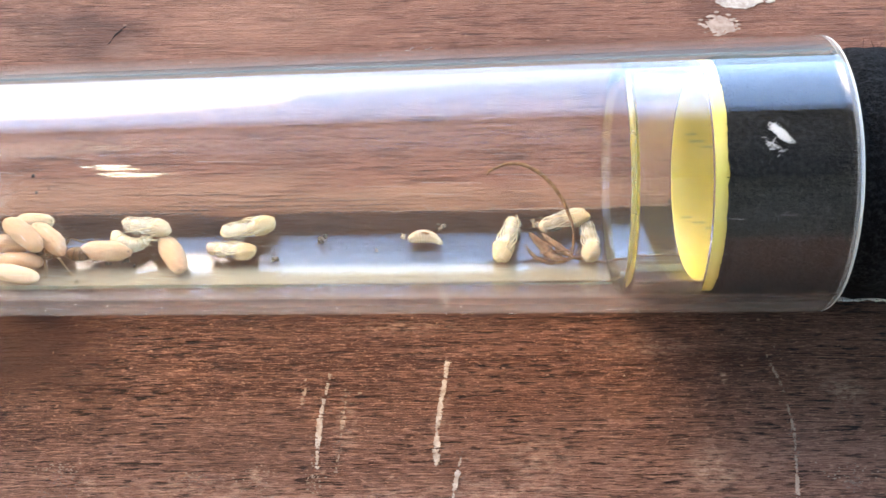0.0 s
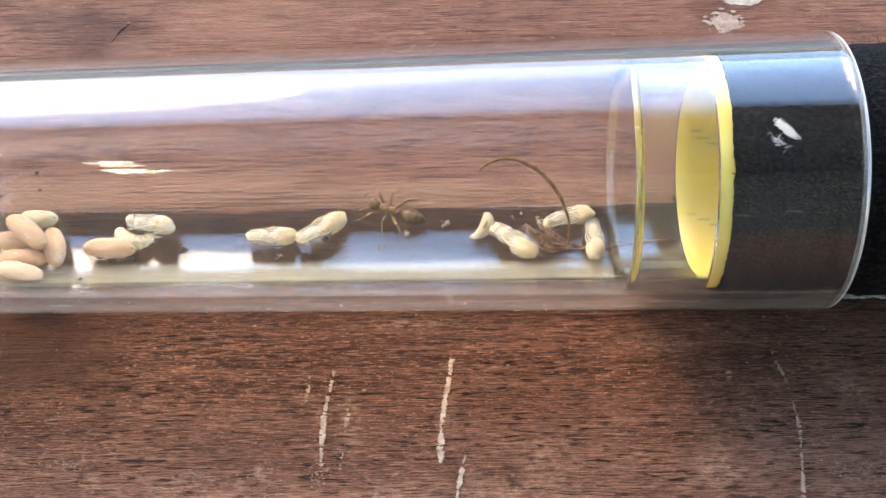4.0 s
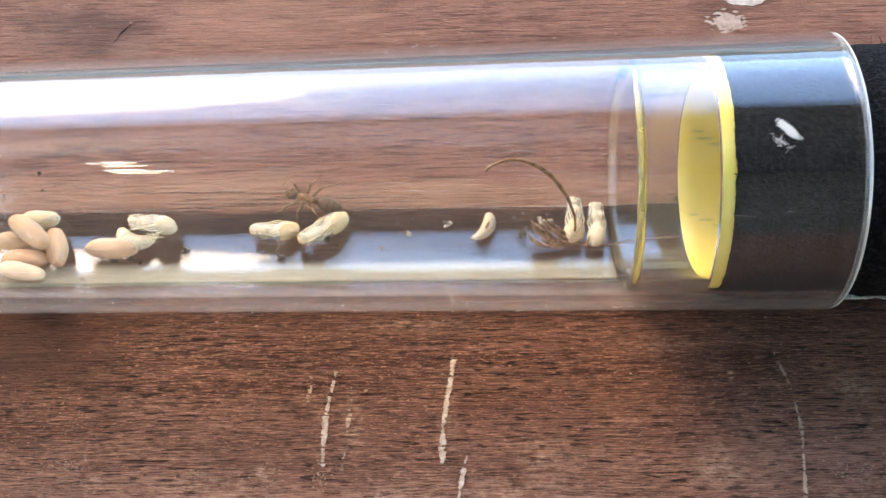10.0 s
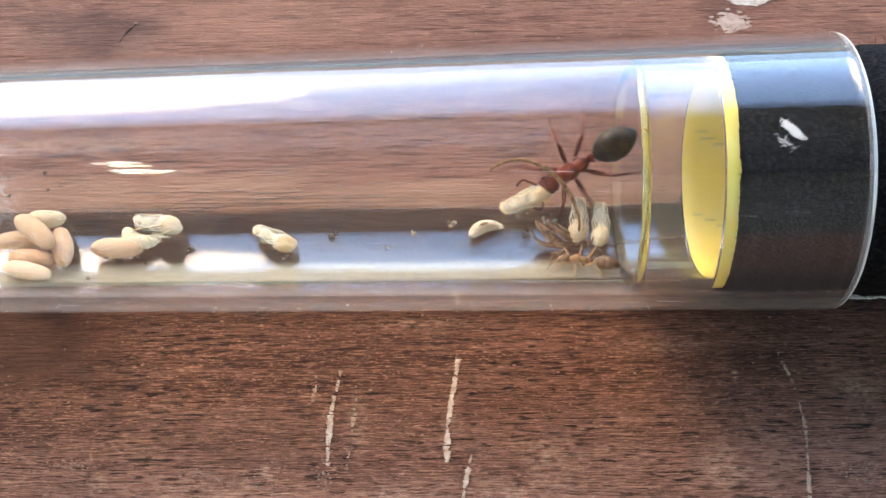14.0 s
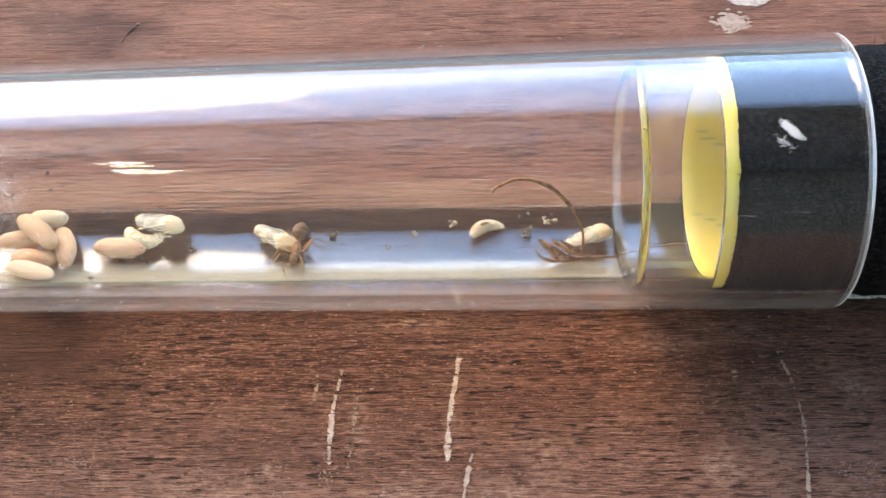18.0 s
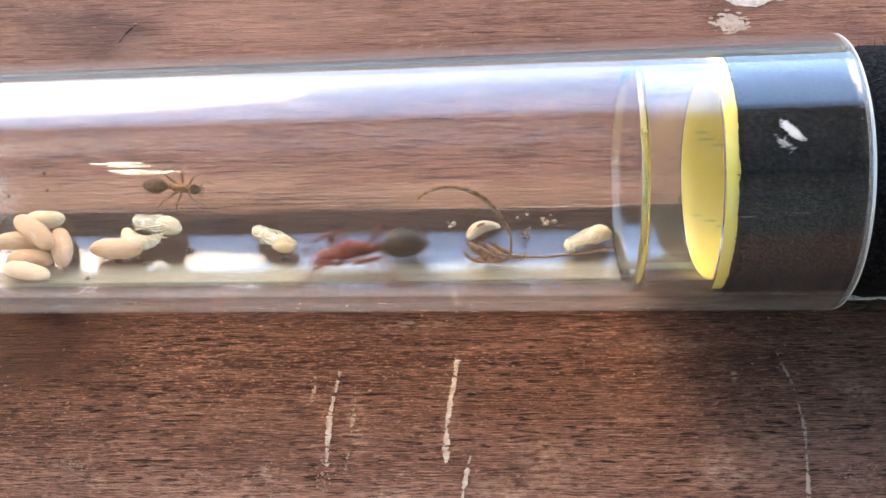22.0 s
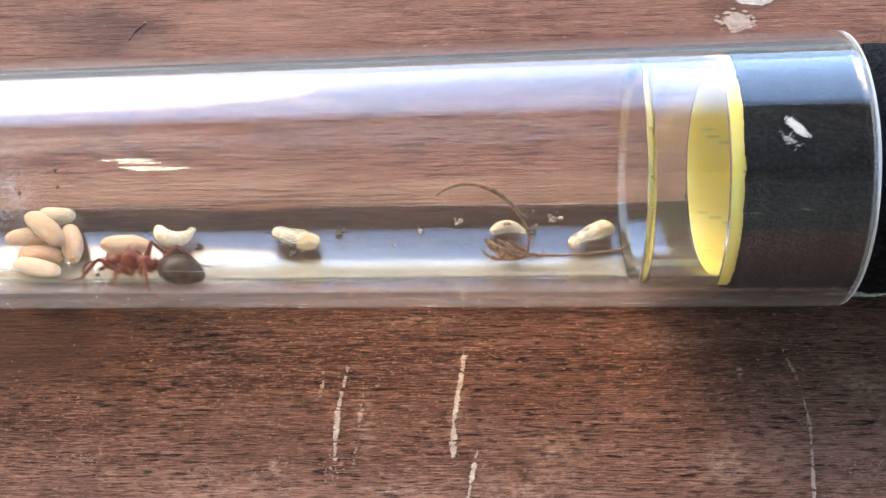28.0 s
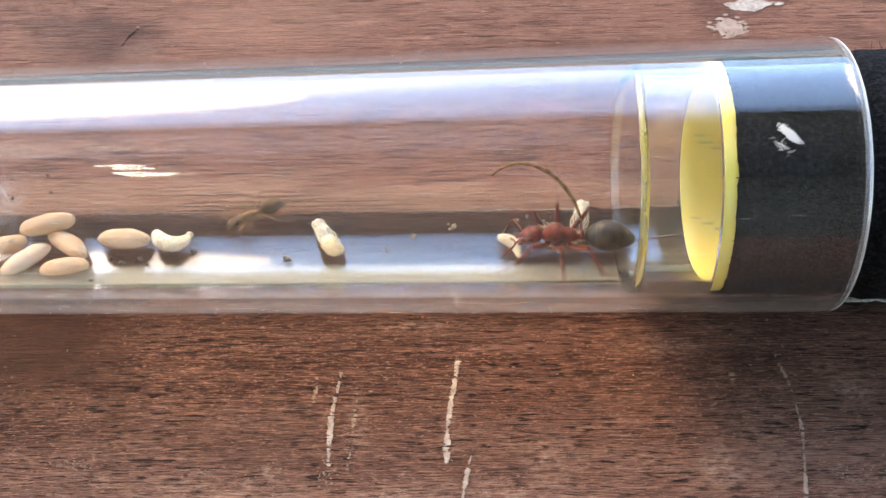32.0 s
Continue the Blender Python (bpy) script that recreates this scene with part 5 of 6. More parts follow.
# ---- what moves ----
def gait(ant_, rows, stride):
    """Swing the legs as the ant covers ground, and idly while it stands."""
    legs = [o for o in ant_.children if o.name.startswith("leg")]
    times = [0.1 * k for k in range(321)]
    step = []
    i = 0
    for t in times:
        while i < len(rows) - 2 and rows[i + 1][0] < t:
            i += 1
        (t0, m0), (t1, m1) = rows[i], rows[i + 1]
        u = min(1, max(0, (t - t0) / max(t1 - t0, 1e-3)))
        step.append(m0.translation.lerp(m1.translation, u))
    phase, phases, speeds = 0.0, [], []
    for k, t in enumerate(times):
        d = (step[k] - step[k - 1]).length / MM if k else 0
        phase += min(2.2, 2 * math.pi * d / stride) + 0.05
        phases.append(phase)
        speeds.append(min(1.0, 0.25 + d * 1.2))
    for leg in legs:
        shift = math.pi * ((leg["pair"] + (leg["side"] > 0)) % 2)
        at = leg.location.copy()
        rows_ = []
        for t, ph, sp in zip(times, phases, speeds):
            a = 20 * sp * math.sin(ph + shift) * leg["side"]
            lift = 7 * sp * max(0, math.cos(ph + shift)) * leg["side"]
            rows_.append((t, Matrix.Translation(at) @ pose(0, 0, 0, lift, 0, a)))
        walk(leg, rows_)


def motions():
    red_rows = [
        (0, inside(9.00, 5.2, 179, 1.25)),
        (0.35, inside(9.00, 5.2, 179, 1.25)),
        (0.5, inside(-3.57, 10.4, 179, 1.25)),
        (0.6, inside(-6.68, 12.5, 179, 1.25)),
        (0.7, inside(-12.40, 3.0, 189, 1.25)),
        (0.8, inside(-19.52, -11.1, 178, 0.00)),
        (1, inside(-31.17, -4.5, 167, 0.00)),
        (1.2, inside(-41.56, -16.0, 168, 0.00)),
        (1.4, inside(-47.12, -16.9, 153, 0.00)),
        (1.6, inside(-44.53, 10.1, 161, 0.00)),
        (1.8, inside(-42.47, 5.2, 173, 0.00)),
        (2, inside(-41.80, 1.5, 179, 0.00)),
        (2.2, inside(-42.34, -5.7, 182, 0.00)),
        (2.4, inside(-43.28, -0.4, 174, 0.00)),
        (2.6, inside(-42.68, -0.5, 174, 0.00)),
        (2.8, inside(-36.18, 13.3, 164, 0.00)),
        (3, inside(-25.67, 1.3, 163, 0.00)),
        (3.1, inside(-25.09, 9.8, 160, 0.00)),
        (3.2, inside(-21.24, 15.8, 147, 0.00)),
        (3.3, inside(-22.46, 11.9, 107, 0.00)),
        (3.4, inside(-20.59, 3.7, 91, 0.00)),
        (3.5, inside(-18.31, 2.8, 57, 0.00)),
        (3.7, inside(-12.96, 14.3, 21, 1.25)),
        (3.9, inside(-5.62, 11.7, 8, 1.25)),
        (3.967, inside(-0.75, 8.7, 65, 1.25)),
        (4.033, inside(4.13, 5.6, 122, 1.25)),
        (4.1, inside(9.00, 2.6, 179, 1.25)),
        (6.25, inside(9.00, 2.4, 179, 1.25)),
        (6.4, inside(-4.17, 4.8, 179, 1.25)),
        (6.6, inside(-13.47, 0.5, 179, 0.96)),
        (6.8, inside(-18.61, 2.8, 180, 0.00)),
        (7, inside(-17.95, 13.3, 188, 0.00)),
        (7.2, inside(-15.31, 16.8, 183, 0.00)),
        (7.4, inside(-17.52, 7.5, 194, 0.00)),
        (7.5, inside(-17.07, 12.6, 190, 0.00)),
        (7.8, inside(-12.07, 18.1, 188, 1.25)),
        (8, inside(-8.37, 19.0, 185, 1.25)),
        (8.15, inside(-3.31, 20.0, 179, 1.25)),
        (8.3, inside(9.00, 1.2, 179, 1.25)),
        (10.65, inside(9.00, 3.2, 182, 1.25)),
        (10.8, inside(-3.61, 6.4, 182, 1.25)),
        (10.9, inside(-10.32, 20.9, 168, 1.25)),
        (11, inside(-17.77, 2.9, 182, 0.00)),
        (11.2, inside(-20.54, -29.5, 202, 0.00)),
        (11.4, inside(-33.40, 3.6, 167, 0.00)),
        (11.6, inside(-36.91, -8.3, 195, 0.00)),
        (11.8, inside(-34.23, 4.4, 190, 0.00)),
        (12, inside(-30.91, 2.2, 203, 0.00)),
        (12.2, inside(-26.85, -3.1, 240, 0.00)),
        (12.4, inside(-25.78, 11.2, 228, 0.00)),
        (12.6, inside(-26.94, 24.5, 192, 0.00)),
        (12.8, inside(-28.33, 17.1, 198, 0.00)),
        (13, inside(-29.48, 19.0, 195, 0.00)),
        (13.2, inside(-30.57, 13.4, 198, 0.00)),
        (13.4, inside(-28.26, 27.3, 190, 0.00)),
        (13.6, inside(-23.76, 33.3, 190, 0.00)),
        (13.8, inside(-19.41, 43.1, 199, 0.00)),
        (14, inside(-17.85, 44.5, 212, 0.00)),
        (14.1, inside(-15.99, 50.7, 214, 0.00)),
        (14.2, inside(-11.23, 39.5, 198, 1.25)),
        (14.3, inside(-7.69, 29.6, 204, 1.25)),
        (14.45, inside(-2.29, 27.2, 185, 1.25)),
        (14.6, inside(9.00, 1.6, 182, 1.25)),
        (16.2, inside(9.00, 15.5, 166, 1.25)),
        (16.4, inside(-8.86, 31.0, 166, 1.25)),
        (16.5, inside(-13.22, 33.0, 165, 1.11)),
        (16.6, inside(-16.16, 35.6, 175, 0.00)),
        (16.8, inside(-15.13, 19.5, 183, 0.00)),
        (17, inside(-13.27, 27.6, 175, 1.08)),
        (17.2, inside(-12.64, 28.7, 180, 1.25)),
        (17.4, inside(-12.74, 25.5, 193, 1.25)),
        (17.5, inside(-12.04, 25.8, 194, 1.25)),
        (17.6, inside(-9.66, 37.8, 181, 1.25)),
        (17.7, inside(-8.18, 30.1, 181, 1.25)),
        (17.8, inside(-4.54, 26.6, 180, 1.25)),
        (18, inside(9.00, 7.8, 166, 1.25)),
        (21.25, inside(9.00, 7.4, 179, 1.25)),
        (21.4, inside(-3.78, 14.7, 179, 1.25)),
        (21.5, inside(-13.15, 9.0, 190, 1.15)),
        (21.6, inside(-20.02, -7.1, 196, 0.00)),
        (21.7, inside(-24.16, 10.9, 165, 0.00)),
        (21.8, inside(-24.12, 9.6, 182, 0.00)),
        (22, inside(-34.94, -16.1, 196, 0.00)),
        (22.2, inside(-38.77, -25.6, 193, 0.00)),
        (22.4, inside(-40.06, -32.6, 192, 0.00)),
        (22.6, inside(-44.84, 2.9, 172, 0.00)),
        (22.8, inside(-43.01, 22.0, 147, 0.00)),
        (23, inside(-43.12, 26.6, 143, 0.00)),
        (23.2, inside(-42.73, 17.9, 159, 0.00)),
        (23.4, inside(-42.47, -2.8, 179, 0.00)),
        (23.6, inside(-47.06, 6.2, 168, 0.00)),
        (23.7, inside(-48.90, 10.8, 170, 0.00)),
        (23.8, inside(-48.48, 6.7, 176, 0.00)),
        (24, inside(-44.76, 8.0, 178, 0.00)),
        (24.2, inside(-40.15, -8.8, 170, 0.00)),
        (24.4, inside(-32.92, -3.5, 164, 0.00)),
        (24.6, inside(-30.05, -3.7, 171, 0.00)),
        (24.8, inside(-21.38, -1.5, 135, 0.00)),
        (24.9, inside(-18.94, -6.3, 98, 0.00)),
        (25, inside(-17.94, -7.9, 73, 0.00)),
        (25.1, inside(-16.06, 0.9, 45, 0.00)),
        (25.2, inside(-12.38, 9.5, 14, 1.25)),
        (25.3, inside(-4.51, 14.0, 3, 1.25)),
        (25.35, inside(-0.01, 10.6, 62, 1.25)),
        (25.4, inside(4.50, 7.1, 120, 1.25)),
        (25.45, inside(9.00, 3.7, 179, 1.25)),
        (26.5, inside(9.00, -0.1, 191, 1.25)),
        (26.9, inside(-14.62, -0.2, 191, 0.24)),
        (27.2, inside(-35.96, -15.4, 185, 0.00)),
        (27.5, inside(-45.22, -40.7, 175, 0.00)),
        (27.6, inside(-45.86, -38.0, 193, 0.00)),
        (27.8, inside(-48.63, -44.4, 187, 0.00)),
        (28, inside(-51.99, -36.6, 161, 0.00)),
        (28.2, inside(-53.78, -33.9, 163, 0.00)),
        (28.4, inside(-56.12, -25.6, 158, 0.00)),
        (28.6, inside(-56.28, -29.8, 173, 0.00)),
        (28.7, inside(-54.74, -27.5, 177, 0.00)),
        (28.8, inside(-52.11, -28.3, 169, 0.00)),
        (28.9, inside(-48.41, -18.0, 164, 0.00)),
        (29, inside(-44.15, -17.2, 135, 0.00)),
        (29.1, inside(-39.21, -14.4, 90, 0.00)),
        (29.2, inside(-34.81, -7.9, 33, 0.00)),
        (29.3, inside(-27.96, -4.3, 15, 0.00)),
        (29.4, inside(-24.06, -1.9, 18, 0.00)),
        (29.6, inside(-26.24, -7.5, 2, 0.00)),
        (29.8, inside(-22.01, -21.9, -7, 0.00)),
        (30, inside(-18.80, -2.7, 46, 0.00)),
        (30.1, inside(-16.66, -4.2, 38, 0.00)),
        (30.2, inside(-11.97, 3.3, 20, 1.25)),
        (30.3, inside(-8.20, 10.9, 6, 1.25)),
        (30.45, inside(-2.04, 5.3, 4, 1.25)),
        (30.5, inside(1.64, 3.5, -53, 1.25)),
        (30.55, inside(5.32, 1.7, -111, 1.25)),
        (30.6, inside(9.00, -0.0, -169, 1.25)),
        (31.4, inside(9.00, 6.1, -181, 1.25)),
        (31.55, inside(-3.50, 12.2, -181, 1.25)),
        (31.7, inside(-9.15, 16.3, -192, 1.25)),
        (31.8, inside(-15.50, 1.6, -179, 0.00)),
        (32, inside(-18.92, -0.4, -182, 0.00)),
    ]
    walk(RED_ANT, red_rows)
    brown_rows = [
        (0, inside(-58.23, -5.1, 172, 0.00)),
        (0.2, inside(-58.52, 4.6, 165, 0.00)),
        (0.267, inside(-57.89, 9.0, 113, 0.00)),
        (0.333, inside(-57.25, 13.5, 60, 0.00)),
        (0.4, inside(-56.62, 17.9, 7, 0.00)),
        (0.6, inside(-51.59, 24.9, -4, 0.00)),
        (0.8, inside(-51.15, 20.1, -6, 0.00)),
        (1, inside(-48.20, 11.8, -9, 0.00)),
        (1.2, inside(-49.70, 17.9, -4, 0.00)),
        (1.4, inside(-47.02, 18.5, -6, 0.00)),
        (1.6, inside(-45.61, 19.2, 2, 0.00)),
        (2, inside(-44.14, -3.1, -5, 0.00)),
        (2.4, inside(-48.64, 15.1, -5, 0.00)),
        (2.6, inside(-47.72, 15.0, -5, 0.00)),
        (2.8, inside(-41.48, 14.2, 3, 0.00)),
        (3, inside(-27.41, 34.0, 8, 0.00)),
        (3.1, inside(-27.56, 33.5, 11, 0.00)),
        (3.15, inside(-27.82, 29.3, 74, 0.00)),
        (3.2, inside(-28.09, 25.2, 137, 0.00)),
        (3.3, inside(-26.65, 19.8, 114, 0.00)),
        (3.4, inside(-27.90, 12.1, 154, 0.00)),
        (3.5, inside(-29.23, 11.6, 140, 0.00)),
        (4, inside(-32.04, 20.8, 160, 0.00)),
        (4.6, inside(-34.28, 13.6, 159, 0.00)),
        (5.5, inside(-35.49, 7.8, 166, 0.00)),
        (5.6, inside(-35.47, 6.1, 174, 0.00)),
        (5.8, inside(-38.03, -8.4, 212, 0.00)),
        (6, inside(-38.69, -11.1, 195, 0.00)),
        (6.2, inside(-41.84, -15.7, 205, 0.00)),
        (6.4, inside(-45.75, -3.0, 156, 0.00)),
        (6.6, inside(-48.36, 8.9, 159, 0.00)),
        (6.8, inside(-52.19, 5.1, 193, 0.00)),
        (7, inside(-53.59, -8.9, 199, 0.00)),
        (7.1, inside(-50.93, -18.7, 253, 0.00)),
        (7.2, inside(-48.26, -28.5, 307, 0.00)),
        (7.4, inside(-43.64, -34.1, 362, 0.00)),
        (7.7, inside(-42.18, -24.3, 378, 0.00)),
        (8, inside(-39.69, -11.9, 390, 0.00)),
        (8.5, inside(-32.09, -10.0, 373, 0.00)),
        (8.75, inside(-31.01, 7.9, 427, 0.00)),
        (9, inside(-33.28, 24.3, 436, 0.00)),
        (9.25, inside(-34.44, 24.7, 503, 0.00)),
        (9.5, inside(-38.60, 26.5, 528, 0.00)),
        (10, inside(-38.86, 28.9, 521, 0.00)),
        (10.2, inside(-41.57, 19.2, 545, 0.00)),
        (10.4, inside(-44.89, 1.4, 572, 0.00)),
        (10.6, inside(-50.26, -7.9, 526, 0.00)),
        (10.7, inside(-50.67, -10.2, 524, 0.00)),
        (10.8, inside(-50.70, -11.8, 586, 0.00)),
        (10.85, inside(-49.89, -13.4, 644, 0.00)),
        (10.9, inside(-49.08, -14.9, 703, 0.00)),
        (11, inside(-46.30, -25.8, 747, 0.00)),
        (11.2, inside(-40.56, -30.2, 726, 0.00)),
        (11.4, inside(-37.01, -24.5, 721, 0.00)),
        (11.6, inside(-36.08, -25.9, 707, 0.00)),
        (11.8, inside(-34.79, -16.6, 675, 0.00)),
        (12, inside(-32.33, -27.9, 635, 0.00)),
        (12.2, inside(-33.43, -28.9, 627, 0.00)),
        (12.4, inside(-33.83, -34.3, 633, 0.00)),
        (12.5, inside(-32.72, -29.1, 707, 0.00)),
        (12.6, inside(-31.61, -23.8, 782, 0.00)),
        (12.8, inside(-30.80, -22.1, 784, 0.00)),
        (13, inside(-29.32, -15.5, 779, 0.00)),
        (13.2, inside(-24.67, 4.2, 753, 0.00)),
        (13.4, inside(-24.77, 7.4, 741, 0.00)),
        (13.6, inside(-21.40, 5.5, 742, 0.00)),
        (13.8, inside(-19.80, -7.9, 742, 0.00)),
        (13.9, inside(-18.73, -13.9, 815, 0.00)),
        (14, inside(-17.66, -20.0, 888, 0.00)),
        (14.2, inside(-17.86, -22.9, 893, 0.00)),
        (14.5, inside(-19.78, -25.7, 912, 0.00)),
        (15.2, inside(-23.43, -7.8, 875, 0.00)),
        (15.9, inside(-26.48, 20.5, 837, 0.00)),
        (16.5, inside(-27.49, 27.4, 813, 0.00)),
        (16.6, inside(-28.61, 43.0, 817, 0.00)),
        (16.8, inside(-28.34, 42.3, 819, 0.00)),
        (17, inside(-27.49, 39.8, 803, 0.00)),
        (17.2, inside(-27.37, 39.9, 809, 0.00)),
        (17.4, inside(-29.10, 43.3, 827, 0.00)),
        (17.5, inside(-30.17, 43.5, 831, 0.00)),
        (17.6, inside(-31.23, 41.8, 833, 0.00)),
        (17.7, inside(-31.92, 47.3, 839, 0.00)),
        (17.8, inside(-32.57, 50.6, 843, 0.00)),
        (17.85, inside(-35.20, 25.1, 905, 0.00)),
        (17.9, inside(-37.83, -0.5, 967, 0.00)),
        (18, inside(-39.89, -7.2, 987, 0.00)),
        (18.5, inside(-41.42, -2.4, 1036, 0.00)),
        (18.625, inside(-43.58, -5.0, 996, 0.00)),
        (18.75, inside(-45.74, -7.5, 955, 0.00)),
        (19, inside(-50.03, -23.2, 890, 0.00)),
        (19.5, inside(-59.13, -3.2, 888, 0.00)),
        (20, inside(-60.38, 8.3, 875, 0.00)),
        (20.25, inside(-61.47, 15.3, 856, 0.00)),
        (20.5, inside(-60.04, 51.5, 837, 0.00)),
        (21, inside(-59.96, 62.2, 799, 0.00)),
        (21.2, inside(-58.15, 52.5, 753, 0.00)),
        (21.3, inside(-55.79, 54.4, 754, 0.00)),
        (21.4, inside(-54.52, 54.4, 736, 0.00)),
        (21.5, inside(-51.66, 52.3, 727, 0.00)),
        (21.6, inside(-49.49, 33.7, 704, 0.00)),
        (21.7, inside(-49.50, 37.9, 712, 0.00)),
        (22, inside(-49.46, 37.8, 714, 0.00)),
        (22.2, inside(-47.85, 29.9, 690, 0.00)),
        (22.4, inside(-47.31, 15.1, 665, 0.00)),
        (22.5, inside(-48.40, 21.3, 712, 0.00)),
        (22.6, inside(-49.49, 27.5, 758, 0.00)),
        (22.8, inside(-48.10, 40.3, 772, 0.00)),
        (23, inside(-48.48, 42.3, 805, 0.00)),
        (23.2, inside(-48.85, 33.4, 821, 0.00)),
        (23.4, inside(-46.40, 43.4, 763, 0.00)),
        (23.6, inside(-45.38, 43.5, 750, 0.00)),
        (23.7, inside(-44.40, 39.4, 704, 0.00)),
        (23.8, inside(-40.14, 24.6, 700, 0.00)),
        (24, inside(-34.95, -15.2, 669, 0.00)),
        (24.2, inside(-29.59, -25.2, 718, 0.00)),
        (24.4, inside(-25.26, -27.3, 730, 0.00)),
        (24.6, inside(-20.68, -22.2, 749, 0.00)),
        (24.8, inside(-23.57, -10.9, 756, 0.00)),
        (25, inside(-23.21, 22.6, 762, 0.00)),
        (25.1, inside(-23.29, 27.3, 794, 0.00)),
        (25.2, inside(-22.45, 32.7, 814, 0.00)),
        (25.3, inside(-21.40, 46.0, 801, 0.00)),
        (25.4, inside(-19.65, 55.7, 777, 0.00)),
        (25.5, inside(-18.46, 65.5, 782, 0.00)),
        (26.2, inside(-16.85, 59.4, 753, 0.00)),
        (26.9, inside(-16.30, 48.3, 725, 0.00)),
        (27.5, inside(-10.54, 43.7, 701, 1.25)),
        (27.6, inside(-8.57, 36.7, 704, 1.25)),
        (27.8, inside(-4.83, 26.4, 719, 1.25)),
        (28, inside(9.00, 13.2, 719, 1.25)),
        (28.067, inside(9.00, 9.1, 659, 1.25)),
        (28.133, inside(9.00, 4.9, 599, 1.25)),
        (28.2, inside(9.00, 0.8, 539, 1.25)),
        (28.35, inside(-6.53, 1.5, 539, 1.25)),
        (28.55, inside(-11.77, -10.8, 547, 1.25)),
        (28.8, inside(-19.51, -22.7, 536, 0.00)),
        (28.9, inside(-22.17, -26.2, 530, 0.00)),
        (29, inside(-23.62, -25.0, 511, 0.00)),
        (29.2, inside(-24.64, -26.1, 520, 0.00)),
        (29.3, inside(-24.88, -26.4, 481, 0.00)),
        (29.35, inside(-23.57, -26.2, 443, 0.00)),
        (29.4, inside(-22.25, -26.0, 405, 0.00)),
        (29.6, inside(-19.06, -15.4, 397, 0.00)),
        (29.8, inside(-14.09, 20.3, 415, 0.57)),
        (30, inside(-8.62, 38.4, 387, 1.25)),
        (30.1, inside(-4.50, 39.5, 362, 1.25)),
        (30.15, inside(0.00, 26.5, 421, 1.25)),
        (30.2, inside(4.50, 13.4, 480, 1.25)),
        (30.25, inside(9.00, 0.4, 539, 1.25)),
        (30.65, inside(9.00, 16.8, 539, 1.25)),
        (30.8, inside(-5.31, 33.5, 539, 1.25)),
        (31, inside(-14.30, 20.9, 545, 0.44)),
        (31.2, inside(-22.16, 25.4, 506, 0.00)),
        (31.4, inside(-28.49, 26.9, 518, 0.00)),
        (31.6, inside(-33.01, 20.9, 517, 0.00)),
        (31.7, inside(-34.14, 17.5, 508, 0.00)),
        (31.8, inside(-37.31, 34.6, 518, 0.00)),
        (32, inside(-44.02, 20.3, 565, 0.00)),
    ]
    walk(BROWN_ANT, brown_rows)
    for ant_, rows_, stride in ((RED_ANT, red_rows, 4.5), (BROWN_ANT, brown_rows, 2.8)):
        gait(ant_, rows_, stride)
    walk(BROOD['cocoon_a'], [
        (0, inside(-54.15, -4.5, 176, 0.00)),
        (28.3, inside(-54.15, -4.5, 176, 0.00)),
        (28.8, inside(-53.99, 4.9, 178, 0.00)),
        (32, inside(-53.99, 4.9, 178, 0.00)),
    ])
    walk(BROOD['cocoon_b'], [
        (0, inside(-60.33, 2.0, 139, 1.50)),
        (28.4, inside(-60.33, 2.0, 139, 1.50)),
        (28.9, inside(-60.20, 14.9, 193, 0.50)),
        (32, inside(-60.20, 14.9, 193, 0.50)),
    ])
    walk(BROOD['cocoon_c'], [
        (0, inside(-60.34, 17.4, -174, 0.30)),
        (28.5, inside(-60.34, 17.4, -174, 0.30)),
        (28.75, inside(-58.22, -21.0, -194, 1.50)),
        (29, inside(-47.31, 8.6, -225, 2.00)),
        (29.1, inside(-39.07, 16.0, -246, 2.00)),
        (29.2, inside(-30.44, 13.1, -225, 2.00)),
        (29.3, inside(-22.35, 1.7, -203, 2.00)),
        (29.4, inside(-18.50, 2.2, -197, 2.00)),
        (29.6, inside(-20.73, -26.2, -203, 1.60)),
        (29.8, inside(-16.97, -55.2, -180, 1.60)),
        (29.9, inside(-16.46, -15.5, -233, 1.60)),
        (30, inside(-15.95, 24.1, -286, 1.60)),
        (30.05, inside(-13.68, 25.1, -216, 1.80)),
        (30.1, inside(-11.42, 26.0, -146, 2.00)),
        (30.2, inside(-5.77, 15.4, -172, 2.00)),
        (30.45, inside(28.00, 14.0, -172, 1.30)),
        (32, inside(28.00, 14.0, -172, 1.30)),
    ])
    walk(BROOD['cocoon_d'], [
        (0, inside(-58.67, 3.8, 135, 0.60)),
        (0.5, inside(-58.67, 3.8, 135, 0.60)),
        (0.8, inside(-58.47, -3.4, 107, 0.20)),
        (28.5, inside(-58.47, -3.4, 107, 0.20)),
        (28.9, inside(-58.44, 1.5, 144, 0.00)),
        (32, inside(-58.44, 1.5, 144, 0.00)),
    ])
    walk(BROOD['cocoon_e'], [
        (0, inside(-61.95, -0.2, 179, 0.60)),
        (28.5, inside(-61.95, -0.2, 179, 0.60)),
        (28.9, inside(-63.67, -0.3, 198, 0.20)),
        (32, inside(-63.67, -0.3, 198, 0.20)),
    ])
    walk(BROOD['cocoon_f'], [
        (0, inside(-60.67, -12.0, 174, 0.10)),
        (28.5, inside(-60.67, -12.0, 174, 0.10)),
        (28.9, inside(-58.11, -18.3, 193, 0.00)),
        (32, inside(-58.11, -18.3, 193, 0.00)),
    ])
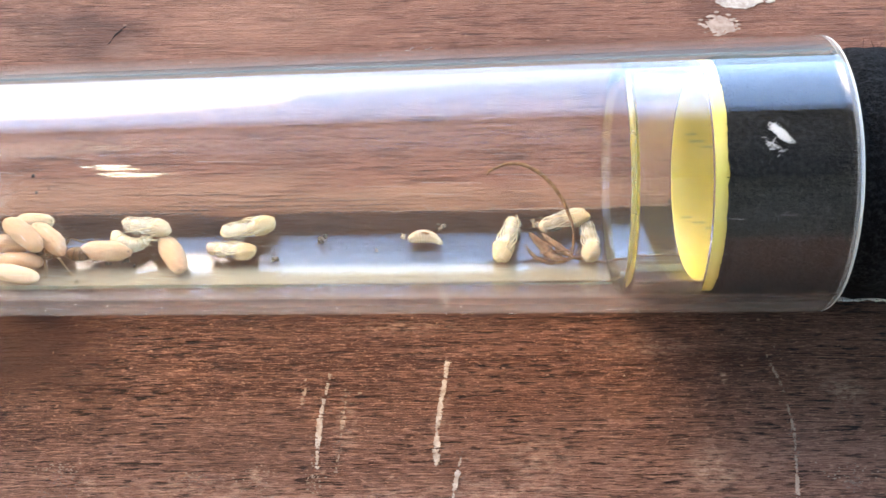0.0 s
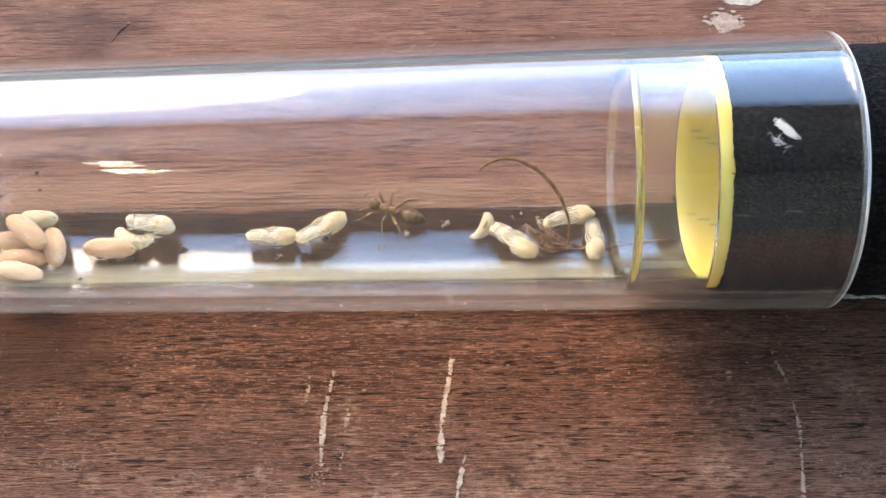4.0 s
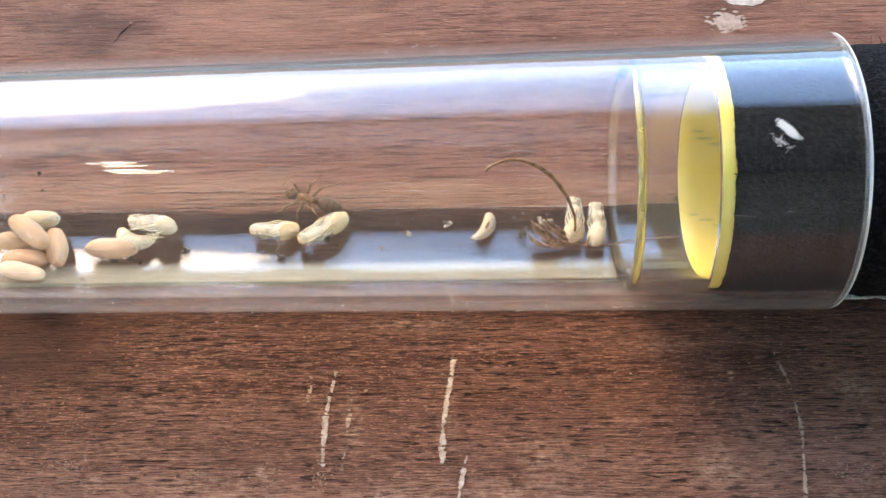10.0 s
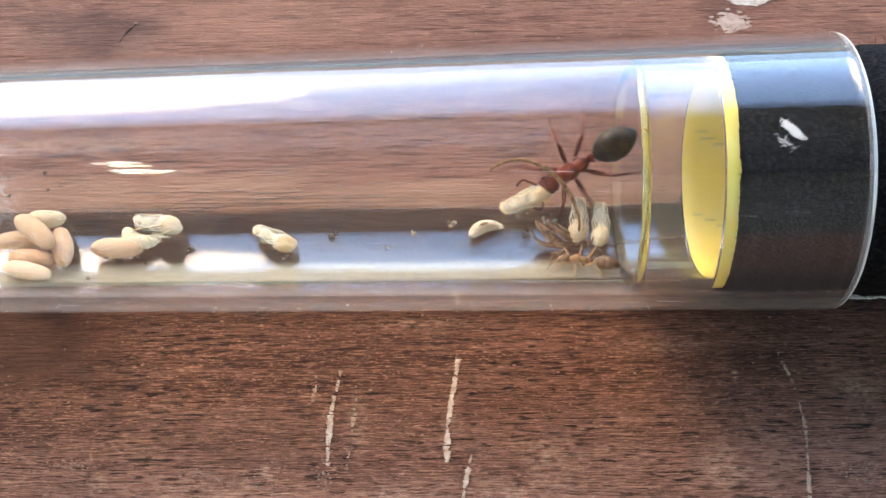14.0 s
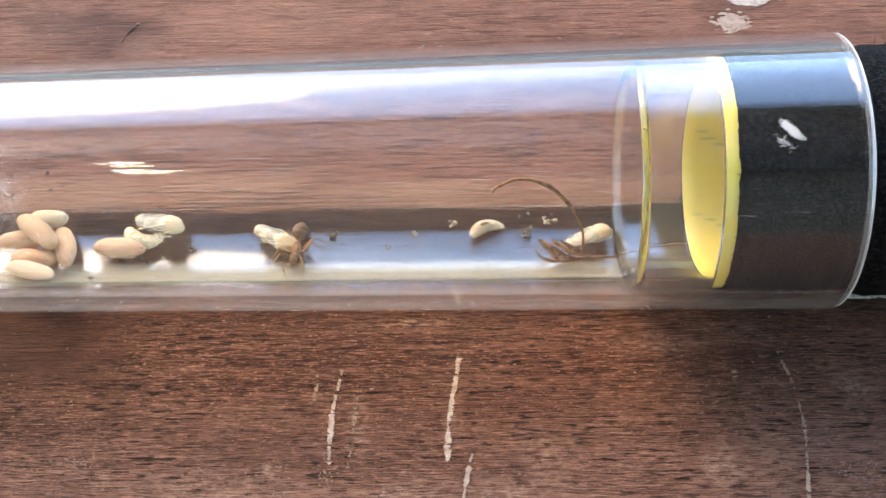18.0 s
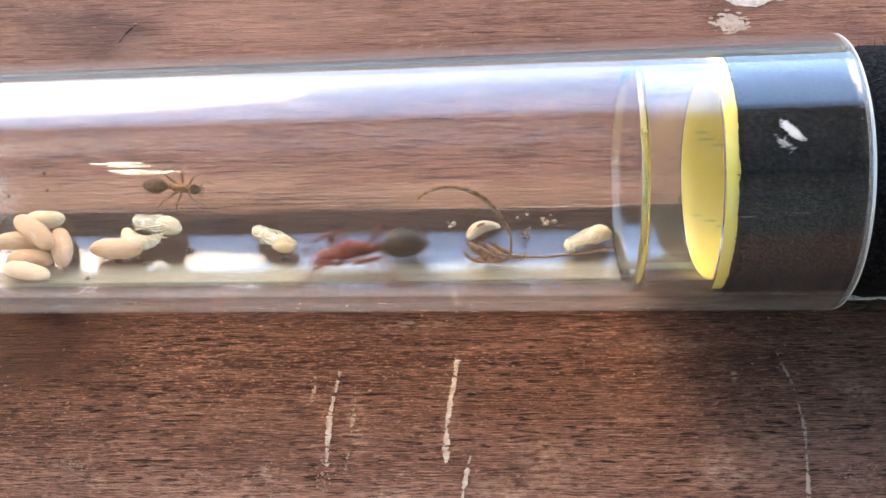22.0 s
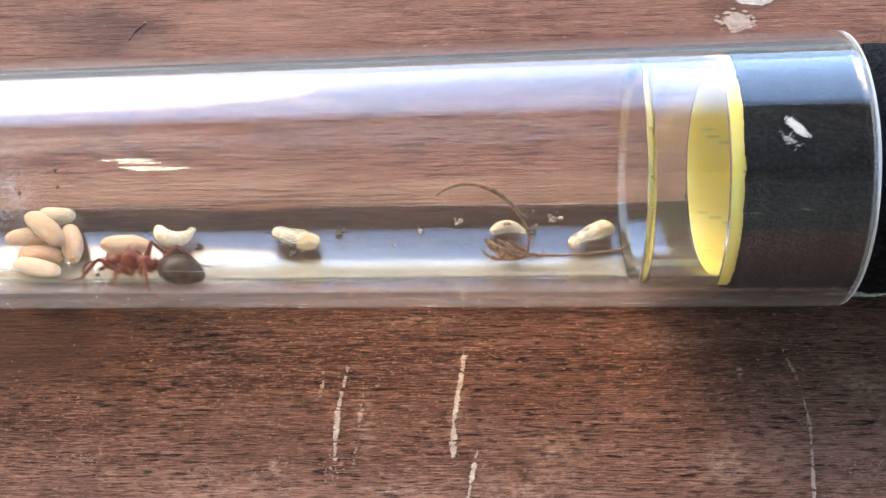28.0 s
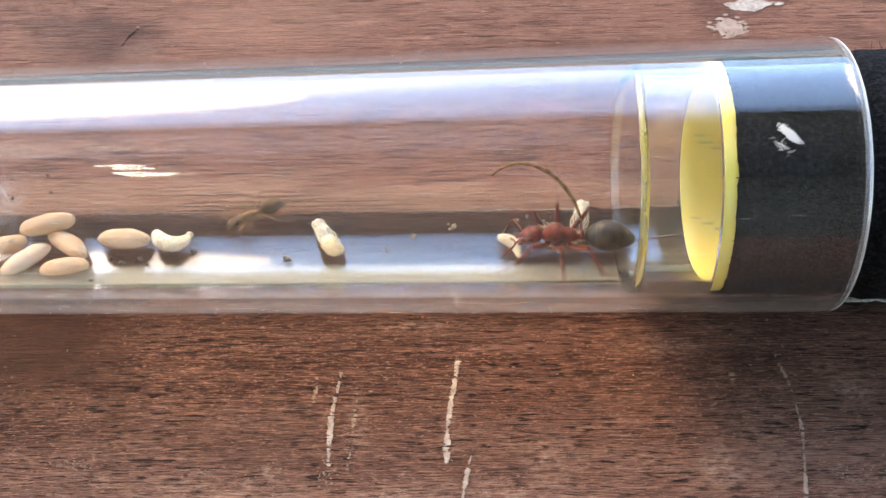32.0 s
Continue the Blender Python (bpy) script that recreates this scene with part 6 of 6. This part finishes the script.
    walk(BROOD['cocoon_g'], [
        (0, inside(-60.54, -25.4, 161, 0.00)),
        (28.5, inside(-60.54, -25.4, 161, 0.00)),
        (28.9, inside(-61.47, -11.4, 231, 0.10)),
        (32, inside(-61.47, -11.4, 231, 0.10)),
    ])
    walk(BROOD['cocoon_h'], [
        (0, inside(-48.66, -8.4, 119, 0.00)),
        (0.5, inside(-48.66, -8.4, 119, 0.00)),
        (0.8, inside(-48.96, -11.4, 103, 0.00)),
        (1.25, inside(-48.96, -11.4, 103, 0.00)),
        (1.475, inside(-47.70, -13.6, 141, 0.00)),
        (1.7, inside(-46.45, -15.7, 179, 0.00)),
        (2.3, inside(-46.45, -15.7, 179, 0.00)),
        (2.6, inside(-45.33, -7.4, 175, 0.60)),
        (2.8, inside(-39.36, 9.1, 172, 1.00)),
        (3, inside(-29.58, -7.7, 179, 1.00)),
        (3.1, inside(-29.96, 12.4, 166, 1.60)),
        (3.2, inside(-26.82, 52.7, 135, 1.60)),
        (3.3, inside(-23.73, 62.3, 101, 1.60)),
        (3.4, inside(-22.17, 50.7, 108, 1.60)),
        (3.45, inside(-18.68, 42.9, 158, 1.60)),
        (3.5, inside(-15.18, 35.2, 207, 1.60)),
        (3.7, inside(-7.92, 27.1, 190, 1.80)),
        (3.95, inside(16.00, -14.0, 190, 1.30)),
        (32, inside(16.00, -14.0, 190, 1.30)),
    ])
    walk(BROOD['pupa_a'], [
        (0, inside(-42.95, 10.8, -167, 0.10)),
        (2.4, inside(-42.95, 10.8, -167, 0.10)),
        (3, inside(-35.94, -6.1, -151, 0.20)),
        (3.3, inside(-37.36, 7.7, -148, 0.10)),
        (10.05, inside(-37.36, 7.7, -148, 0.10)),
        (10.15, inside(-37.01, 0.8, -152, 0.10)),
        (10.3, inside(-37.01, 0.8, -152, 0.10)),
        (10.5, inside(-36.63, -1.8, -188, 0.00)),
        (11.5, inside(-36.63, -1.8, -188, 0.00)),
        (11.7, inside(-36.83, 8.0, -178, 0.80)),
        (11.9, inside(-35.25, 7.5, -190, 1.50)),
        (12, inside(-34.31, 13.6, -220, 1.60)),
        (12.2, inside(-34.89, 8.3, -181, 0.00)),
        (13.1, inside(-34.89, 8.3, -181, 0.00)),
        (13.2, inside(-34.26, 3.1, -185, 0.80)),
        (13.4, inside(-32.79, 11.3, -177, 1.50)),
        (13.6, inside(-28.55, 25.3, -190, 1.50)),
        (13.8, inside(-22.70, 26.7, -186, 1.00)),
        (14, inside(-21.56, 24.8, -156, 0.35)),
        (14.1, inside(-19.18, 27.4, -162, 0.80)),
        (14.2, inside(-15.05, 20.1, -158, 1.80)),
        (14.3, inside(-11.26, -8.4, -206, 1.80)),
        (14.45, inside(-4.42, 7.7, -181, 2.00)),
        (14.6, inside(16.00, -14.0, -181, 1.30)),
        (32, inside(16.00, -14.0, -181, 1.30)),
    ])
    walk(BROOD['pupa_b'], [
        (0, inside(-44.16, -4.6, 175, 0.00)),
        (1.2, inside(-44.16, -4.6, 175, 0.00)),
        (1.8, inside(-42.78, -7.7, 156, 0.00)),
        (2.4, inside(-42.78, -7.7, 156, 0.00)),
        (2.9, inside(-41.33, 3.1, 182, 0.10)),
        (6.2, inside(-41.33, 3.1, 182, 0.10)),
        (6.7, inside(-41.31, 7.8, 180, 0.10)),
        (10.2, inside(-41.31, 7.8, 180, 0.10)),
        (10.5, inside(-41.33, 4.4, 202, 0.00)),
        (11.3, inside(-41.33, 4.4, 202, 0.00)),
        (11.7, inside(-41.67, 2.1, 152, 0.00)),
        (23.7, inside(-41.67, 2.1, 152, 0.00)),
        (24.05, inside(-40.67, -4.5, 199, 0.00)),
        (24.4, inside(-39.66, -11.0, 246, 0.00)),
        (25.4, inside(-39.66, -11.0, 246, 0.00)),
        (26, inside(-40.11, -5.4, 205, 0.00)),
        (26.6, inside(-40.56, 0.2, 163, 0.00)),
        (29.05, inside(-40.56, 0.2, 163, 0.00)),
        (29.2, inside(-38.35, 12.7, 147, 0.60)),
        (29.4, inside(-37.57, 4.1, 122, 0.00)),
        (32, inside(-37.57, 4.1, 122, 0.00)),
    ])
    walk(BROOD['larva_a'], [
        (0, inside(-28.86, 3.4, 173, 0.00)),
        (2.8, inside(-28.86, 3.4, 173, 0.00)),
        (3.15, inside(-26.73, 6.5, 118, 0.00)),
        (3.5, inside(-24.60, 9.6, 64, 0.00)),
        (12.4, inside(-24.60, 9.6, 64, 0.00)),
        (12.8, inside(-24.78, 8.6, 133, 0.00)),
        (13.2, inside(-24.95, 7.7, 202, 0.00)),
        (21.5, inside(-24.95, 7.7, 202, 0.00)),
        (21.9, inside(-25.13, 7.6, 207, 0.00)),
        (22.6, inside(-25.13, 7.6, 207, 0.00)),
        (22.9, inside(-25.11, 6.9, 208, 0.00)),
        (24.6, inside(-25.11, 6.9, 208, 0.00)),
        (24.9, inside(-25.15, 2.6, 181, 0.00)),
        (25.4, inside(-25.15, 2.6, 181, 0.00)),
        (26.6, inside(-23.66, 5.8, 182, 0.00)),
        (29.8, inside(-23.66, 5.8, 182, 0.00)),
        (30, inside(-22.89, -1.4, 131, 0.00)),
        (32, inside(-22.89, -1.4, 131, 0.00)),
    ])
    walk(BROOD['pupa_c'], [
        (0, inside(-22.33, 1.0, 73, 0.00)),
        (0.4, inside(-22.33, 1.0, 73, 0.00)),
        (0.7, inside(-21.83, 4.1, 82, 0.00)),
        (2.8, inside(-21.83, 4.1, 82, 0.00)),
        (3.6, inside(-22.21, -2.1, 140, 0.00)),
        (6.6, inside(-22.21, -2.1, 140, 0.00)),
        (6.9, inside(-21.35, -2.9, 122, 0.20)),
        (7.1, inside(-21.35, -2.9, 122, 0.20)),
        (7.2, inside(-20.37, 3.7, 126, 0.50)),
        (7.4, inside(-21.79, -8.6, 184, 0.80)),
        (7.5, inside(-21.24, -2.5, 173, 1.00)),
        (7.8, inside(-16.27, 3.8, 188, 1.50)),
        (8, inside(-13.69, 2.7, 219, 1.50)),
        (8.15, inside(-8.09, 14.4, 188, 2.00)),
        (8.35, inside(28.00, 14.0, 188, 1.30)),
        (32, inside(28.00, 14.0, 188, 1.30)),
    ])
    walk(BROOD['pupa_d'], [
        (0, inside(-17.76, 13.4, -164, 0.10)),
        (6.5, inside(-17.76, 13.4, -164, 0.10)),
        (7, inside(-18.59, 4.2, -218, 0.30)),
        (7.4, inside(-18.59, 4.2, -218, 0.30)),
        (8, inside(-17.47, 12.0, -273, 0.00)),
        (16.6, inside(-17.47, 12.0, -273, 0.00)),
        (17, inside(-17.43, 12.3, -305, 0.30)),
        (17.1333, inside(-17.45, 10.6, -252, 0.47)),
        (17.2667, inside(-17.48, 8.9, -198, 0.63)),
        (17.4, inside(-17.50, 7.2, -145, 0.80)),
        (17.5, inside(-16.98, 5.2, -151, 1.00)),
        (17.6, inside(-15.36, 36.3, -176, 1.50)),
        (17.7, inside(-13.51, 25.7, -175, 1.80)),
        (17.8, inside(-9.68, 24.2, -177, 2.00)),
        (18, inside(34.00, -14.0, -177, 1.30)),
        (32, inside(34.00, -14.0, -177, 1.30)),
    ])
    walk(BROOD['pupa_e'], [
        (0, inside(-15.88, -1.2, 92, 0.00)),
        (7, inside(-15.88, -1.2, 92, 0.00)),
        (8, inside(-15.75, 9.2, 87, 0.00)),
        (17.2, inside(-15.75, 9.2, 87, 0.00)),
        (17.5, inside(-16.28, 4.2, 146, 0.05)),
        (17.8, inside(-16.81, -0.8, 205, 0.10)),
        (25, inside(-16.81, -0.8, 205, 0.10)),
        (26.6, inside(-17.03, -0.4, 209, 0.10)),
        (29.6, inside(-17.03, -0.4, 209, 0.10)),
        (29.9, inside(-17.17, 6.2, 143, 0.05)),
        (30.2, inside(-17.31, 12.7, 76, 0.00)),
        (32, inside(-17.31, 12.7, 76, 0.00)),
    ])
    walk(BROOD['pupa_f'], [
        (0, inside(-51.02, 11.9, 169, 0.50)),
        (23.55, inside(-51.02, 11.9, 169, 0.50)),
        (23.8, inside(-51.69, 2.7, 157, 1.20)),
        (24, inside(-48.16, -2.0, 139, 1.50)),
        (24.2, inside(-44.08, -10.4, 160, 1.50)),
        (24.4, inside(-37.39, 2.9, 165, 1.50)),
        (24.6, inside(-33.99, -3.0, 163, 1.50)),
        (24.8, inside(-24.17, 19.1, 128, 1.50)),
        (25, inside(-15.16, 37.4, 194, 1.60)),
        (25.1, inside(-11.73, 28.6, 191, 1.80)),
        (25.2, inside(-5.80, 17.9, 189, 2.00)),
        (25.45, inside(46.00, 14.0, 189, 1.30)),
        (32, inside(46.00, 14.0, 189, 1.30)),
    ])
    walk(BROOD['larva_b'], [
        (0, inside(-52.40, 4.9, 166, 0.00)),
        (23.7, inside(-52.40, 4.9, 166, 0.00)),
        (24, inside(-50.52, 4.6, 169, 0.00)),
        (28.4, inside(-50.52, 4.6, 169, 0.00)),
        (28.9, inside(-50.18, 5.2, 169, 0.00)),
        (32, inside(-50.18, 5.2, 169, 0.00)),
    ])
    walk(TWIG, [
        (0, inside(-17.31, -9.9, -4, 0.6, 0, 45)),
        (3, inside(-17.31, -9.9, -4, 0.6, 0, 45)),
        (3.6, inside(-17.93, -3.0, 0, 0.6, 0, 61)),
        (6.3, inside(-17.93, -3.0, 0, 0.6, 0, 61)),
        (7, inside(-18.05, -3.4, 0, 0.6, 0, 65)),
        (7.2, inside(-18.05, -3.4, 0, 0.6, 0, 65)),
        (7.8, inside(-17.61, -0.2, -1, 0.6, 0, 67)),
        (17.2, inside(-17.61, -0.2, -1, 0.6, 0, 67)),
        (17.9, inside(-17.43, -11.3, 5, 0.6, 0, 79)),
        (21.4, inside(-17.43, -11.3, 5, 0.6, 0, 79)),
        (21.75, inside(-22.92, -10.5, 5, 0.6, 0, 86)),
        (24.6, inside(-22.92, -10.5, 5, 0.6, 0, 86)),
        (24.95, inside(-21.53, -7.5, 3, 0.6, 0, 85)),
        (25.4, inside(-21.53, -7.5, 3, 0.6, 0, 85)),
        (26.6, inside(-22.09, -11.9, 4, 0.6, 0, 87)),
        (29.75, inside(-22.09, -11.9, 4, 0.6, 0, 87)),
        (30.1, inside(-16.95, -5.8, 0, 0.6, 0, 72)),
        (30.5, inside(-16.95, -5.8, 0, 0.6, 0, 72)),
        (30.9, inside(-17.60, -0.1, 14, 0.6, 0, 62)),
        (31.1, inside(-17.60, -0.1, 14, 0.6, 0, 62)),
        (31.6, inside(-17.33, 1.1, 2, 0.6, 0, 65)),
        (32, inside(-17.33, 1.1, 2, 0.6, 0, 65)),
    ])


motions()
